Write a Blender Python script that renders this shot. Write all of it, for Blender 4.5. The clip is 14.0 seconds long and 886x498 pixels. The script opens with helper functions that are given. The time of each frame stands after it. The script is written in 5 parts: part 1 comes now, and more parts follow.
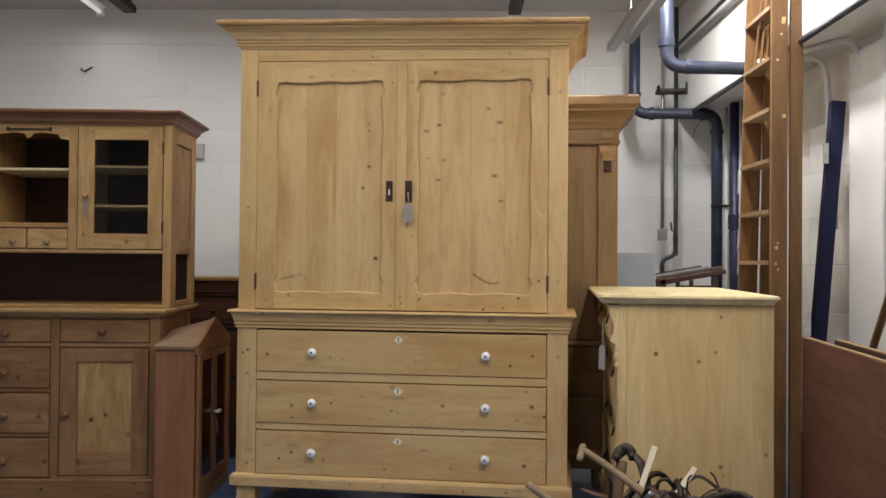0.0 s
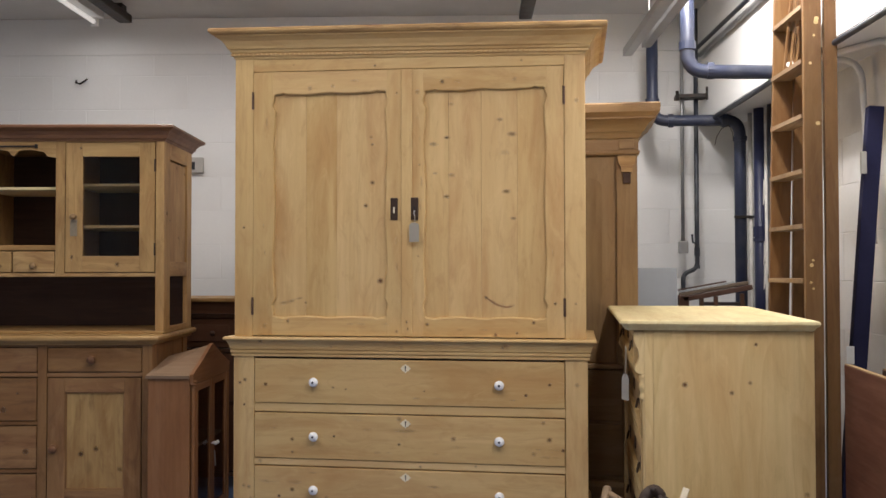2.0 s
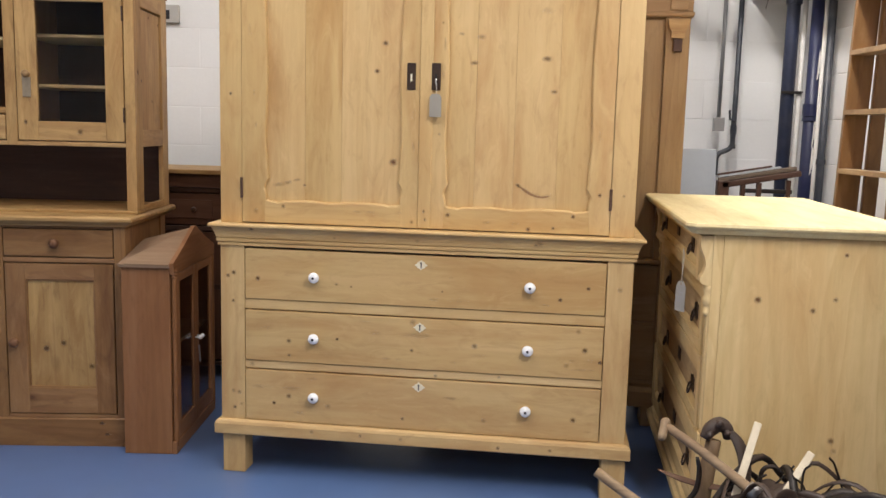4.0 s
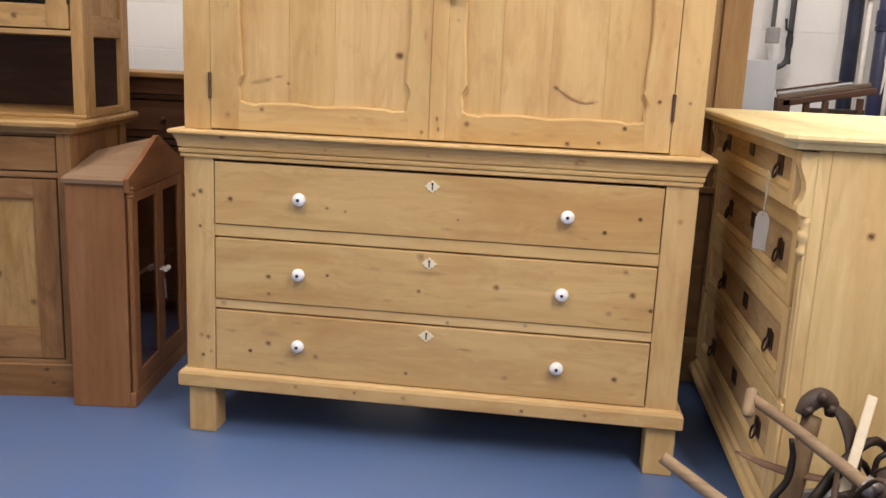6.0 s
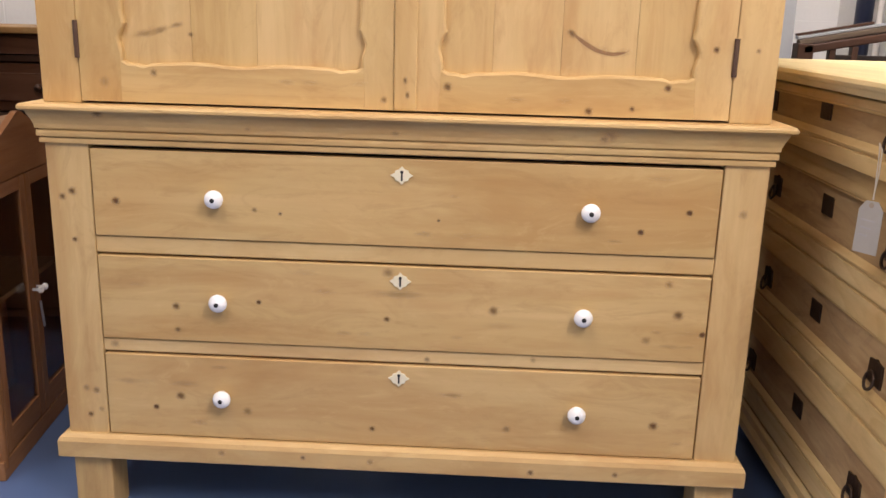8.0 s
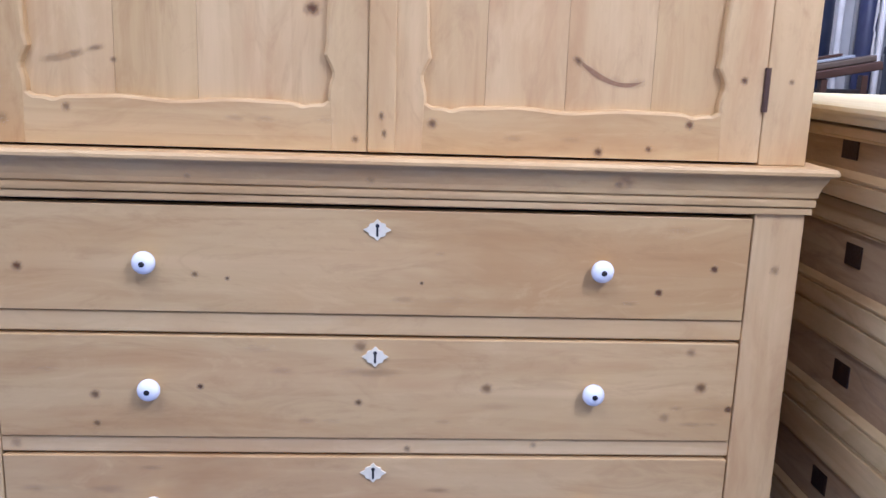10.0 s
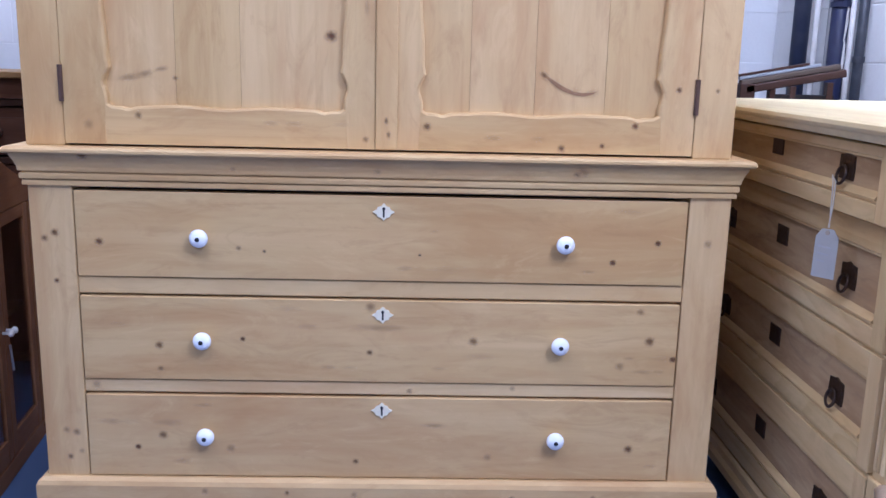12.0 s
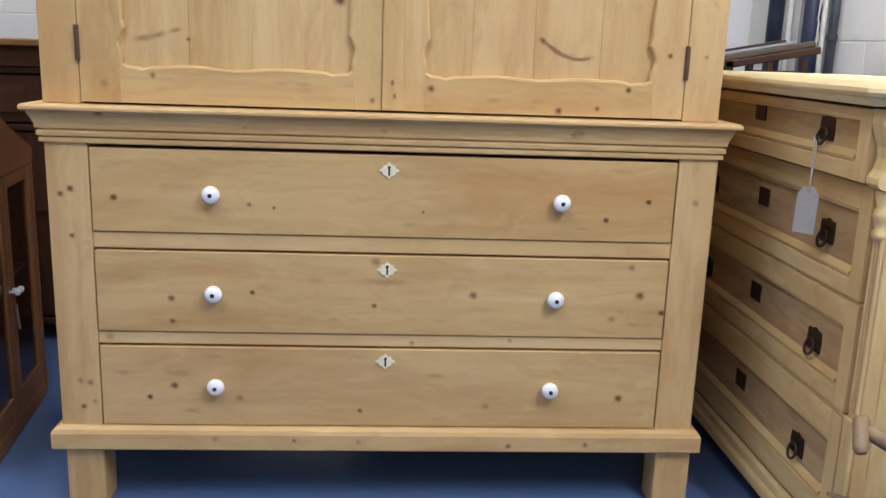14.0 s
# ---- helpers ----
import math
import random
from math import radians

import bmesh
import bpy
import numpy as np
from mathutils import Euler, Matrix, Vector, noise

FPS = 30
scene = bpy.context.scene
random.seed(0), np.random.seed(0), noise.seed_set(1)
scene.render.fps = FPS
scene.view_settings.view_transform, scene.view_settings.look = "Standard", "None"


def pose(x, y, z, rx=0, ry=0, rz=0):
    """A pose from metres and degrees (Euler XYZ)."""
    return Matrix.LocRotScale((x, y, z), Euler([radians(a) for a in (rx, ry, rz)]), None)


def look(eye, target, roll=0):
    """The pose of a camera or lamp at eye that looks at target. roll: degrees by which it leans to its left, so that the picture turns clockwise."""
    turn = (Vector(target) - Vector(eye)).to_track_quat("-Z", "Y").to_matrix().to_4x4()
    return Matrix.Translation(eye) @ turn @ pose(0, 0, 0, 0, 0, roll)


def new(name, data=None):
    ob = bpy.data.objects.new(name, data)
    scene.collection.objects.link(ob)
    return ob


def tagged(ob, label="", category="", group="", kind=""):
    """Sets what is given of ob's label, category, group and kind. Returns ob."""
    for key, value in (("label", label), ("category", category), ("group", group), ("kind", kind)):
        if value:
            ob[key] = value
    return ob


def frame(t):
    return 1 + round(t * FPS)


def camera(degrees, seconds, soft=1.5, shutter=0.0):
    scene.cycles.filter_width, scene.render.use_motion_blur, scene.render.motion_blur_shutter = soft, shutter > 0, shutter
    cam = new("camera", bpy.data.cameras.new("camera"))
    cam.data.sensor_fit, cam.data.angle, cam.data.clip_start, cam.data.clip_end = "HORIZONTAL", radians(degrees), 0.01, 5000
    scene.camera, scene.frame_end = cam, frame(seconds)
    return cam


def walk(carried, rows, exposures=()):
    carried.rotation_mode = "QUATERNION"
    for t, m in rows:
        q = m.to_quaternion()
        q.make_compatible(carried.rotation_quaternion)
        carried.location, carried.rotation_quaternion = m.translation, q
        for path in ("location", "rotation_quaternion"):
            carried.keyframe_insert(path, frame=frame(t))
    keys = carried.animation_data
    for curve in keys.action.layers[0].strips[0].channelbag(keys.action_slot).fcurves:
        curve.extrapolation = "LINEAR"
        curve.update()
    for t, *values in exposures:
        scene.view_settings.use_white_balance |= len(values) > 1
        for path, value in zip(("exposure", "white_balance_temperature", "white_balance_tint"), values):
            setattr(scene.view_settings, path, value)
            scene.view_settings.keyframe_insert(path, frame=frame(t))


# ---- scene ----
cam = camera(53.6, 14.0)
PATH = [
    (0, (0.055, 0.139, 1.127), (-0.218, 2.12, 1.162), 0.5),
    (0.5, (0.052, 0.157, 1.113), (-0.216, 2.139, 1.086), 0.8),
    (1, (0.058, 0.166, 1.109), (-0.24, 2.143, 1.097), -0.4),
    (1.5, (0.055, 0.278, 1.146), (-0.13, 2.269, 1.17), -1.0),
    (2, (0.03, 0.39, 1.194), (-0.269, 2.367, 1.242), -0.1),
    (2.5, (-0.001, 0.616, 1.206), (-0.455, 2.564, 1.214), 0.2),
    (2.7, (-0.022, 0.698, 1.276), (-0.393, 2.66, 1.174), 0.5),
    (4.8, (-0.264, 1.038, 1.238), (-0.503, 3.003, 0.95), 1.5),
    (5, (-0.266, 1.109, 1.211), (-0.514, 3.071, 0.915), 1.6),
    (5.5, (-0.281, 1.258, 1.17), (-0.513, 3.213, 0.818), 1.5),
    (6, (-0.322, 1.456, 1.142), (-0.555, 3.397, 0.723), 2.6),
    (6.5, (-0.346, 1.593, 1.133), (-0.568, 3.516, 0.631), 1.7),
    (7, (-0.374, 1.779, 1.13), (-0.629, 3.688, 0.593), 1.8),
    (7.5, (-0.395, 1.93, 1.115), (-0.617, 3.843, 0.576), 2.3),
    (8, (-0.493, 2.134, 1.104), (-0.57, 4.067, 0.596), 1.6),
    (8.5, (-0.56, 2.252, 1.1), (-0.55, 4.191, 0.609), 0.8),
    (9, (-0.563, 2.367, 1.098), (-0.533, 4.306, 0.608), 0.5),
    (9.2, (-0.576, 2.438, 1.084), (-0.528, 4.383, 0.618), 1.0),
    (11.3, (-0.648, 2.361, 1.093), (-0.477, 4.309, 0.672), 1.4),
    (11.5, (-0.624, 2.286, 1.101), (-0.508, 4.237, 0.678), 1.1),
    (12, (-0.576, 2.071, 1.104), (-0.519, 4.026, 0.688), 1.4),
    (12.5, (-0.578, 1.912, 1.103), (-0.484, 3.872, 0.715), 2.1),
    (13, (-0.63, 1.787, 1.074), (-0.475, 3.746, 0.701), 2.5),
    (13.5, (-0.652, 1.757, 1.078), (-0.477, 3.714, 0.704), 3.0),
    (14, (-0.647, 1.975, 1.061), (-0.522, 3.92, 0.614), 2.0),
]
EXPOSURES = [(0.0, -0.2, 6250, 11), (1.5, -0.05, 6300, 11), (2.0, -0.14, 6350, 13), (2.5, -0.02, 6350, 11), (5.0, 0.50, 6450, 14), (6.0, 0.52, 6800, 16), (6.5, 0.50, 7200, 18), (7.5, 0.58, 7350, 18), (8.0, 0.59, 6750, 19), (8.5, 0.62, 6000, 28), (9.0, 0.62, 5000, 27),
             (11.5, 0.57, 4720, 25), (12.0, 0.5, 4650, 24), (12.5, 0.42, 4950, 18), (13.0, 0.43, 5250, 13), (13.5, 0.43, 5500, 11), (14.0, 0.43, 5700, 11)]
walk(cam, [(t, look(eye, target, roll)) for t, eye, target, roll in PATH], EXPOSURES)

# ---- world, lights ----
world = bpy.data.worlds.new("world")
world.use_nodes = True
world.node_tree.nodes["Background"].inputs[0].default_value = (0.9, 0.95, 1.0, 1)
world.node_tree.nodes["Background"].inputs[1].default_value = 0.02
scene.world = world
# room axes: origin in the far corner by the pipes, turned against the furniture
ROOM = pose(1.07, 6.24, 0, 0, 0, 7)
CEIL = 2.85


def tube_light(x, y, power, length=1.5, turn=0, width=0.12, colour=(1.0, 0.955, 0.90)):
    lamp = bpy.data.lights.new("tube_light", "AREA")
    lamp.shape, lamp.size, lamp.size_y, lamp.energy, lamp.color = "RECTANGLE", width, length, power, colour
    ob = new("tube_light", lamp)
    ob.matrix_world = ROOM @ pose(x, y, CEIL - 0.115, 0, 0, turn)
    return ob


# last two tubes are unseen, added to brighten the dresser and back wall
TUBES = [(-2.5, -3.4, 16, 0), (-0.95, -4.4, 52, 0), (-2.4, -7.2, 22, 0), (-0.75, -1.9, 58, 0), (-4.10, -0.97, 3, 0), (-3.75, -3.2, 6, 0), (-3.35, -1.75, 22, 0)]
for tx, ty, power, turn in TUBES:
    tube_light(tx, ty, power, turn=turn)


# ---- materials ----
def tree(name):
    mat = bpy.data.materials.new(name)
    mat.use_nodes = True
    return mat, mat.node_tree, mat.node_tree.nodes["Principled BSDF"]


def nd(nt, kind, **values):
    n = nt.nodes.new(kind)
    for key, v in values.items():
        if key in n.inputs:
            n.inputs[key].default_value = v
    return n


def link(nt, a, b):
    nt.links.new(a, b)


def ramp(nt, fac, stops):
    n = nt.nodes.new("ShaderNodeValToRGB")
    e = n.color_ramp.elements
    while len(e) < len(stops):
        e.new(0.5)
    for el, (p, c) in zip(e, stops):
        el.position, el.color = p, (*c, 1)
    link(nt, fac, n.inputs[0])
    return n.outputs[0]


def mix(nt, fac, a, b, blend="MIX"):
    n = nt.nodes.new("ShaderNodeMix")
    n.data_type, n.blend_type = "RGBA", blend
    for sock, v in ((n.inputs[0], fac), (n.inputs[6], a), (n.inputs[7], b)):
        if isinstance(v, (int, float)):
            sock.default_value = v
        elif isinstance(v, tuple):
            sock.default_value = (*v, 1)
        else:
            link(nt, v, sock)
    return n.outputs[2]


def maths(nt, op, a, b=0.0):
    n = nt.nodes.new("ShaderNodeMath")
    n.operation = op
    for sock, v in zip(n.inputs, (a, b)):
        if isinstance(v, (int, float)):
            sock.default_value = v
        else:
            link(nt, v, sock)
    return n.outputs[0]


def bump(nt, bsdf, height, strength=0.2, distance=0.002):
    b = nd(nt, "ShaderNodeBump", Strength=strength, Distance=distance)
    link(nt, height, b.inputs["Height"])
    link(nt, b.outputs[0], bsdf.inputs["Normal"])


def coords(nt, scale, vary=True):
    """Object coordinates, moved by a random amount for each object, then scaled."""
    tc = nt.nodes.new("ShaderNodeTexCoord")
    vec = tc.outputs["Object"]
    if vary:
        info = nt.nodes.new("ShaderNodeObjectInfo")
        k = maths(nt, "MULTIPLY", info.outputs["Random"], 37.0)
        add = nt.nodes.new("ShaderNodeVectorMath")
        add.operation = "ADD"
        comb = nt.nodes.new("ShaderNodeCombineXYZ")
        for i in range(3):
            link(nt, k, comb.inputs[i])
        link(nt, vec, add.inputs[0])
        link(nt, comb.outputs[0], add.inputs[1])
        vec = add.outputs[0]
    m = nt.nodes.new("ShaderNodeMapping")
    m.inputs["Scale"].default_value = scale
    link(nt, vec, m.inputs["Vector"])
    return m.outputs[0]


def wood(name, axis, light, mid, dark, rough=0.5, knots=0.6, contrast=0.6, knot_colour=(0.10, 0.04, 0.015), spread=0.12, coat=0.0, fleck=0.2, patch=0.5, loops=False):
    """Sawn softwood with the grain along axis: growth rings stretched along it, fine pores, knots and a tone of its own for each board."""
    mat, nt, bsdf = tree(name)

    def sc(along, across):
        return tuple(along if i == "xyz".index(axis) else across for i in range(3))
    big = nd(nt, "ShaderNodeTexNoise", Scale=1.0, Detail=2.0, Distortion=0.3)
    link(nt, coords(nt, sc(0.45, 5.5)), big.inputs["Vector"])
    rings = maths(nt, "FRACT", maths(nt, "MULTIPLY", big.outputs[0], 9.0))
    if loops:
        # plain-sawn board: long closed loops of grain round the heart
        cell = nd(nt, "ShaderNodeTexVoronoi", Scale=1.0, Randomness=0.9)
        cell.feature = "SMOOTH_F1"
        cell.inputs["Smoothness"].default_value = 0.7
        add = nt.nodes.new("ShaderNodeVectorMath")
        add.operation = "MULTIPLY_ADD"
        link(nt, big.outputs["Color"], add.inputs[0])
        add.inputs[1].default_value = (0.9, 0.9, 0.9)
        link(nt, coords(nt, sc(0.9, 5.0)), add.inputs[2])
        link(nt, add.outputs[0], cell.inputs["Vector"])
        rings = maths(nt, "FRACT", maths(nt, "MULTIPLY", cell.outputs["Distance"], 8.0))
    ring = ramp(nt, rings, [(0.0, (0, 0, 0)), (0.62, (0.25, 0.25, 0.25)), (0.93, (1, 1, 1)), (1.0, (0, 0, 0))])
    fine = nd(nt, "ShaderNodeTexNoise", Scale=1.0, Detail=4.0, Roughness=0.65)
    link(nt, coords(nt, sc(4.0, 70)), fine.inputs["Vector"])
    blot = nd(nt, "ShaderNodeTexNoise", Scale=1.0, Detail=3.0)
    link(nt, coords(nt, sc(1.2, 4.0)), blot.inputs["Vector"])
    col = mix(nt, maths(nt, "MULTIPLY", ring, contrast), light, mid)
    col = mix(nt, maths(nt, "MULTIPLY", ramp(nt, fine.outputs[0], [(0.42, (0, 0, 0)), (0.72, (1, 1, 1))]), fleck), col, dark)
    col = mix(nt, maths(nt, "MULTIPLY", ramp(nt, blot.outputs[0], [(0.45, (0, 0, 0)), (0.75, (1, 1, 1))]), 0.35), col, mid)
    streak = nd(nt, "ShaderNodeTexNoise", Scale=1.0, Detail=4.0, Roughness=0.55, Distortion=0.4)
    link(nt, coords(nt, sc(0.8, 15)), streak.inputs["Vector"])
    col = mix(nt, maths(nt, "MULTIPLY", ramp(nt, streak.outputs[0], [(0.44, (0, 0, 0)), (0.70, (1, 1, 1))]), 0.36), col, mid)
    pale = tuple(min(1.0, c * 1.12 + 0.03) for c in light)
    col = mix(nt, maths(nt, "MULTIPLY", ramp(nt, streak.outputs[0], [(0.30, (1, 1, 1)), (0.46, (0, 0, 0))]), 0.35), col, pale)
    cloud = nd(nt, "ShaderNodeTexNoise", Scale=1.0, Detail=2.0)
    link(nt, coords(nt, sc(2.2, 7.0)), cloud.inputs["Vector"])
    tint = tuple(c * k for c, k in zip(mid, (1.0, 0.88, 0.82)))
    col = mix(nt, maths(nt, "MULTIPLY", ramp(nt, cloud.outputs[0], [(0.5, (0, 0, 0)), (0.75, (1, 1, 1))]), 0.4), col, tint)
    # uneven waxing: warm drifts along the grain and small smudges
    drift = nd(nt, "ShaderNodeTexNoise", Scale=1.0, Detail=4.0, Roughness=0.6, Distortion=0.7)
    link(nt, coords(nt, sc(1.7, 9.0)), drift.inputs["Vector"])
    warm = tuple(c * k for c, k in zip(mid, (0.86, 0.74, 0.66)))
    col = mix(nt, maths(nt, "MULTIPLY", ramp(nt, drift.outputs[0], [(0.46, (0, 0, 0)), (0.72, (1, 1, 1))]), patch), col, warm)
    smudge = nd(nt, "ShaderNodeTexNoise", Scale=1.0, Detail=5.0, Roughness=0.7, Distortion=1.2)
    link(nt, coords(nt, sc(5.0, 17.0)), smudge.inputs["Vector"])
    col = mix(nt, maths(nt, "MULTIPLY", ramp(nt, smudge.outputs[0], [(0.52, (0, 0, 0)), (0.78, (1, 1, 1))]), patch * 0.8), col, dark)
    col = mix(nt, maths(nt, "MULTIPLY", ramp(nt, smudge.outputs[0], [(0.24, (1, 1, 1)), (0.44, (0, 0, 0))]), patch * 0.6), col, pale)
    # knots: sparse cells of a stretched cell pattern
    if knots:
        vor = nd(nt, "ShaderNodeTexVoronoi", Scale=1.0, Randomness=1.0)
        link(nt, coords(nt, sc(4.0, 8.0)), vor.inputs["Vector"])
        rare = maths(nt, "GREATER_THAN", vor.outputs["Color"], 1 - knots * 0.35)
        size = maths(nt, "MULTIPLY", vor.outputs["Distance"], 1.0)
        halo = ramp(nt, size, [(0.05, (1, 1, 1)), (0.09, (0.45, 0.45, 0.45)), (0.2, (0, 0, 0))])
        col = mix(nt, maths(nt, "MULTIPLY", maths(nt, "MULTIPLY", halo, rare), 0.85), col, knot_colour)
    info = nt.nodes.new("ShaderNodeObjectInfo")
    hsv = nd(nt, "ShaderNodeHueSaturation")
    link(nt, maths(nt, "ADD", maths(nt, "MULTIPLY", info.outputs["Random"], 2 * spread), 1 - spread), hsv.inputs["Value"])
    link(nt, maths(nt, "ADD", maths(nt, "MULTIPLY", info.outputs["Random"], -0.05), 1.025), hsv.inputs["Saturation"])
    link(nt, col, hsv.inputs["Color"])
    link(nt, hsv.outputs[0], bsdf.inputs["Base Color"])
    link(nt, maths(nt, "ADD", maths(nt, "MULTIPLY", fine.outputs[0], 0.25), rough - 0.12), bsdf.inputs["Roughness"])
    bsdf.inputs["Specular IOR Level"].default_value = 0.35
    bsdf.inputs["Coat Weight"].default_value = coat
    bump(nt, bsdf, maths(nt, "ADD", fine.outputs[0], maths(nt, "MULTIPLY", ring, 0.4)), 0.25, 0.0012)
    return mat


def woods(name, **kw):
    return {a: wood(name + "_" + a, a, **kw) for a in "xyz"}


PINE = woods("waxed_pine", light=(0.60, 0.418, 0.188), mid=(0.51, 0.33, 0.132), dark=(0.37, 0.212, 0.078), rough=0.5, knots=0.0, contrast=0.38, spread=0.045, patch=0.75)
RAILW = wood("pale_rail_pine", "x", light=(0.66, 0.475, 0.230), mid=(0.565, 0.380, 0.160), dark=(0.41, 0.245, 0.095), rough=0.5, knots=0.0, contrast=0.38, spread=0.04, patch=0.7)
PALE = woods("pale_pine", light=(0.68, 0.51, 0.25), mid=(0.56, 0.385, 0.165), dark=(0.36, 0.24, 0.10), rough=0.6, knots=0.0, contrast=0.6, spread=0.06, patch=0.5, loops=True)
# sunk drawer panels: stained pine, darkened further for the shade inside the frames
STAINED_SHADED = woods("stained_shaded_drawer_pine", light=(0.50, 0.355, 0.18), mid=(0.37, 0.245, 0.118), dark=(0.20, 0.125, 0.075), rough=0.55, knots=0.0, contrast=0.5, spread=0.05, patch=0.95, loops=True)
DUSTY = woods("dusty_red_pine", light=(0.27, 0.175, 0.105), mid=(0.205, 0.125, 0.070), dark=(0.13, 0.085, 0.052), rough=0.75, knots=0.0, contrast=0.3)
BLEACHED = woods("bleached_pine", light=(0.74, 0.64, 0.36), mid=(0.65, 0.53, 0.26), dark=(0.48, 0.35, 0.16), rough=0.65, knots=0.0, contrast=0.4, spread=0.04, patch=0.5)
AGED = woods("aged_pine", light=(0.51, 0.33, 0.133), mid=(0.335, 0.19, 0.071), dark=(0.12, 0.05, 0.02), rough=0.5, knots=0.6, contrast=0.6, patch=0.8)
# lower dresser: redder aged pine, its dimmer light mixed into the colour
RUDDY_SHADED = woods("ruddy_shaded_aged_pine", light=(0.325, 0.175, 0.07), mid=(0.205, 0.10, 0.038), dark=(0.095, 0.038, 0.016), rough=0.5, knots=0.6, contrast=0.6, patch=0.8)
CORNICE = woods("stained_cornice", light=(0.20, 0.095, 0.042), mid=(0.14, 0.062, 0.028), dark=(0.07, 0.03, 0.015), rough=0.45, knots=0.3)
BROWN = woods("brown_pine", light=(0.335, 0.215, 0.098), mid=(0.245, 0.147, 0.064), dark=(0.13, 0.066, 0.028), rough=0.5, knots=0.5)
REDDISH = woods("reddish_pine", light=(0.290, 0.133, 0.053), mid=(0.225, 0.098, 0.037), dark=(0.12, 0.048, 0.019), rough=0.6, knots=0.25, contrast=0.35)
MAHOG = woods("dark_mahogany", light=(0.150, 0.056, 0.034), mid=(0.105, 0.036, 0.021), dark=(0.050, 0.018, 0.011), rough=0.5, knots=0, contrast=0.8, spread=0.04, patch=0.8)
# dark stained furniture, and the painted-in shade inside dresser and press
DARKW = woods("dark_stained_and_shade_wood", light=(0.075, 0.035, 0.02), mid=(0.05, 0.022, 0.012), dark=(0.025, 0.012, 0.007), rough=0.5, knots=0)
DARKB = woods("dark_brown_sideboard_wood", light=(0.135, 0.062, 0.034), mid=(0.088, 0.038, 0.020), dark=(0.04, 0.018, 0.010), rough=0.45, knots=0)
GREYBROWN = woods("grey_brown_board", light=(0.13, 0.098, 0.070), mid=(0.09, 0.064, 0.045), dark=(0.045, 0.030, 0.021), rough=0.6, knots=0)
LADDER = woods("varnished_ladder_wood", light=(0.235, 0.130, 0.052), mid=(0.160, 0.082, 0.032), dark=(0.085, 0.040, 0.017), rough=0.36, knots=0.2, patch=0.7)
TOOLW = woods("worn_ash_handle", light=(0.28, 0.192, 0.108), mid=(0.19, 0.125, 0.070), dark=(0.085, 0.052, 0.030), rough=0.6, knots=0.0, contrast=0.8, patch=0.9)


def plain(name, colour, rough=0.5, metal=0.0, vary=0.15, scale=30.0, relief=0.1, dirt=None, dirt_amount=0.35, spec=0.5, big=3.0):
    """Painted, metal or cloth surface with mottling at two scales and fine relief."""
    mat, nt, bsdf = tree(name)
    a = nd(nt, "ShaderNodeTexNoise", Scale=scale, Detail=5.0, Roughness=0.6)
    b = nd(nt, "ShaderNodeTexNoise", Scale=big, Detail=3.0)
    vec = coords(nt, (1, 1, 1))
    link(nt, vec, a.inputs["Vector"])
    link(nt, vec, b.inputs["Vector"])
    lo = tuple(c * (1 - vary) for c in colour)
    col = mix(nt, a.outputs[0], lo, tuple(min(1, c * (1 + vary)) for c in colour))
    if dirt:
        col = mix(nt, maths(nt, "MULTIPLY", ramp(nt, b.outputs[0], [(0.48, (0, 0, 0)), (0.72, (1, 1, 1))]), dirt_amount), col, dirt)
    link(nt, col, bsdf.inputs["Base Color"])
    link(nt, maths(nt, "ADD", maths(nt, "MULTIPLY", b.outputs[0], 0.3), rough - 0.15), bsdf.inputs["Roughness"])
    bsdf.inputs["Metallic"].default_value = metal
    bsdf.inputs["Specular IOR Level"].default_value = spec
    bump(nt, bsdf, a.outputs[0], relief, 0.003)
    return mat


WALLP = plain("white_masonry_paint", (0.80, 0.80, 0.785), 0.7, vary=0.03, scale=60, relief=0.25, dirt=(0.68, 0.67, 0.64), dirt_amount=0.35, big=1.6)
WALLD = plain("grimy_masonry_paint", (0.78, 0.77, 0.745), 0.72, vary=0.05, scale=60, relief=0.25, dirt=(0.50, 0.46, 0.41), dirt_amount=0.6, big=2.6)
CEILP = plain("ceiling_paint", (0.62, 0.61, 0.59), 0.85, vary=0.05, scale=20, relief=0.15, dirt=(0.4, 0.4, 0.39), dirt_amount=0.4, big=1.2)
FLOORP = plain("blue_floor_paint", (0.092, 0.153, 0.315), 0.34, vary=0.06, scale=9, relief=0.03, dirt=(0.115, 0.165, 0.285), dirt_amount=0.6, big=2.0)
BOARDW = plain("white_board", (0.78, 0.78, 0.77), 0.5, vary=0.03, scale=8, relief=0.03, dirt=(0.62, 0.6, 0.57), dirt_amount=0.3)
PIPEP = plain("blue_grey_pipe_paint", (0.026, 0.033, 0.064), 0.45, vary=0.2, dirt=(0.085, 0.088, 0.105), dirt_amount=0.4, big=9)
NAVYP = plain("navy_pipe_paint", (0.016, 0.020, 0.060), 0.45, vary=0.2, dirt=(0.06, 0.065, 0.09), dirt_amount=0.35, big=9)
PALEP = plain("chalky_pipe_paint", (0.62, 0.60, 0.56), 0.6, vary=0.1, dirt=(0.38, 0.35, 0.31), dirt_amount=0.5, big=12)
PIPED = plain("dark_pipe_paint", (0.03, 0.034, 0.045), 0.45, vary=0.2, dirt=(0.12, 0.12, 0.12), dirt_amount=0.5, big=14)
CONDUIT = plain("grey_conduit", (0.33, 0.33, 0.33), 0.4, metal=0.6, vary=0.12, dirt=(0.5, 0.5, 0.48))
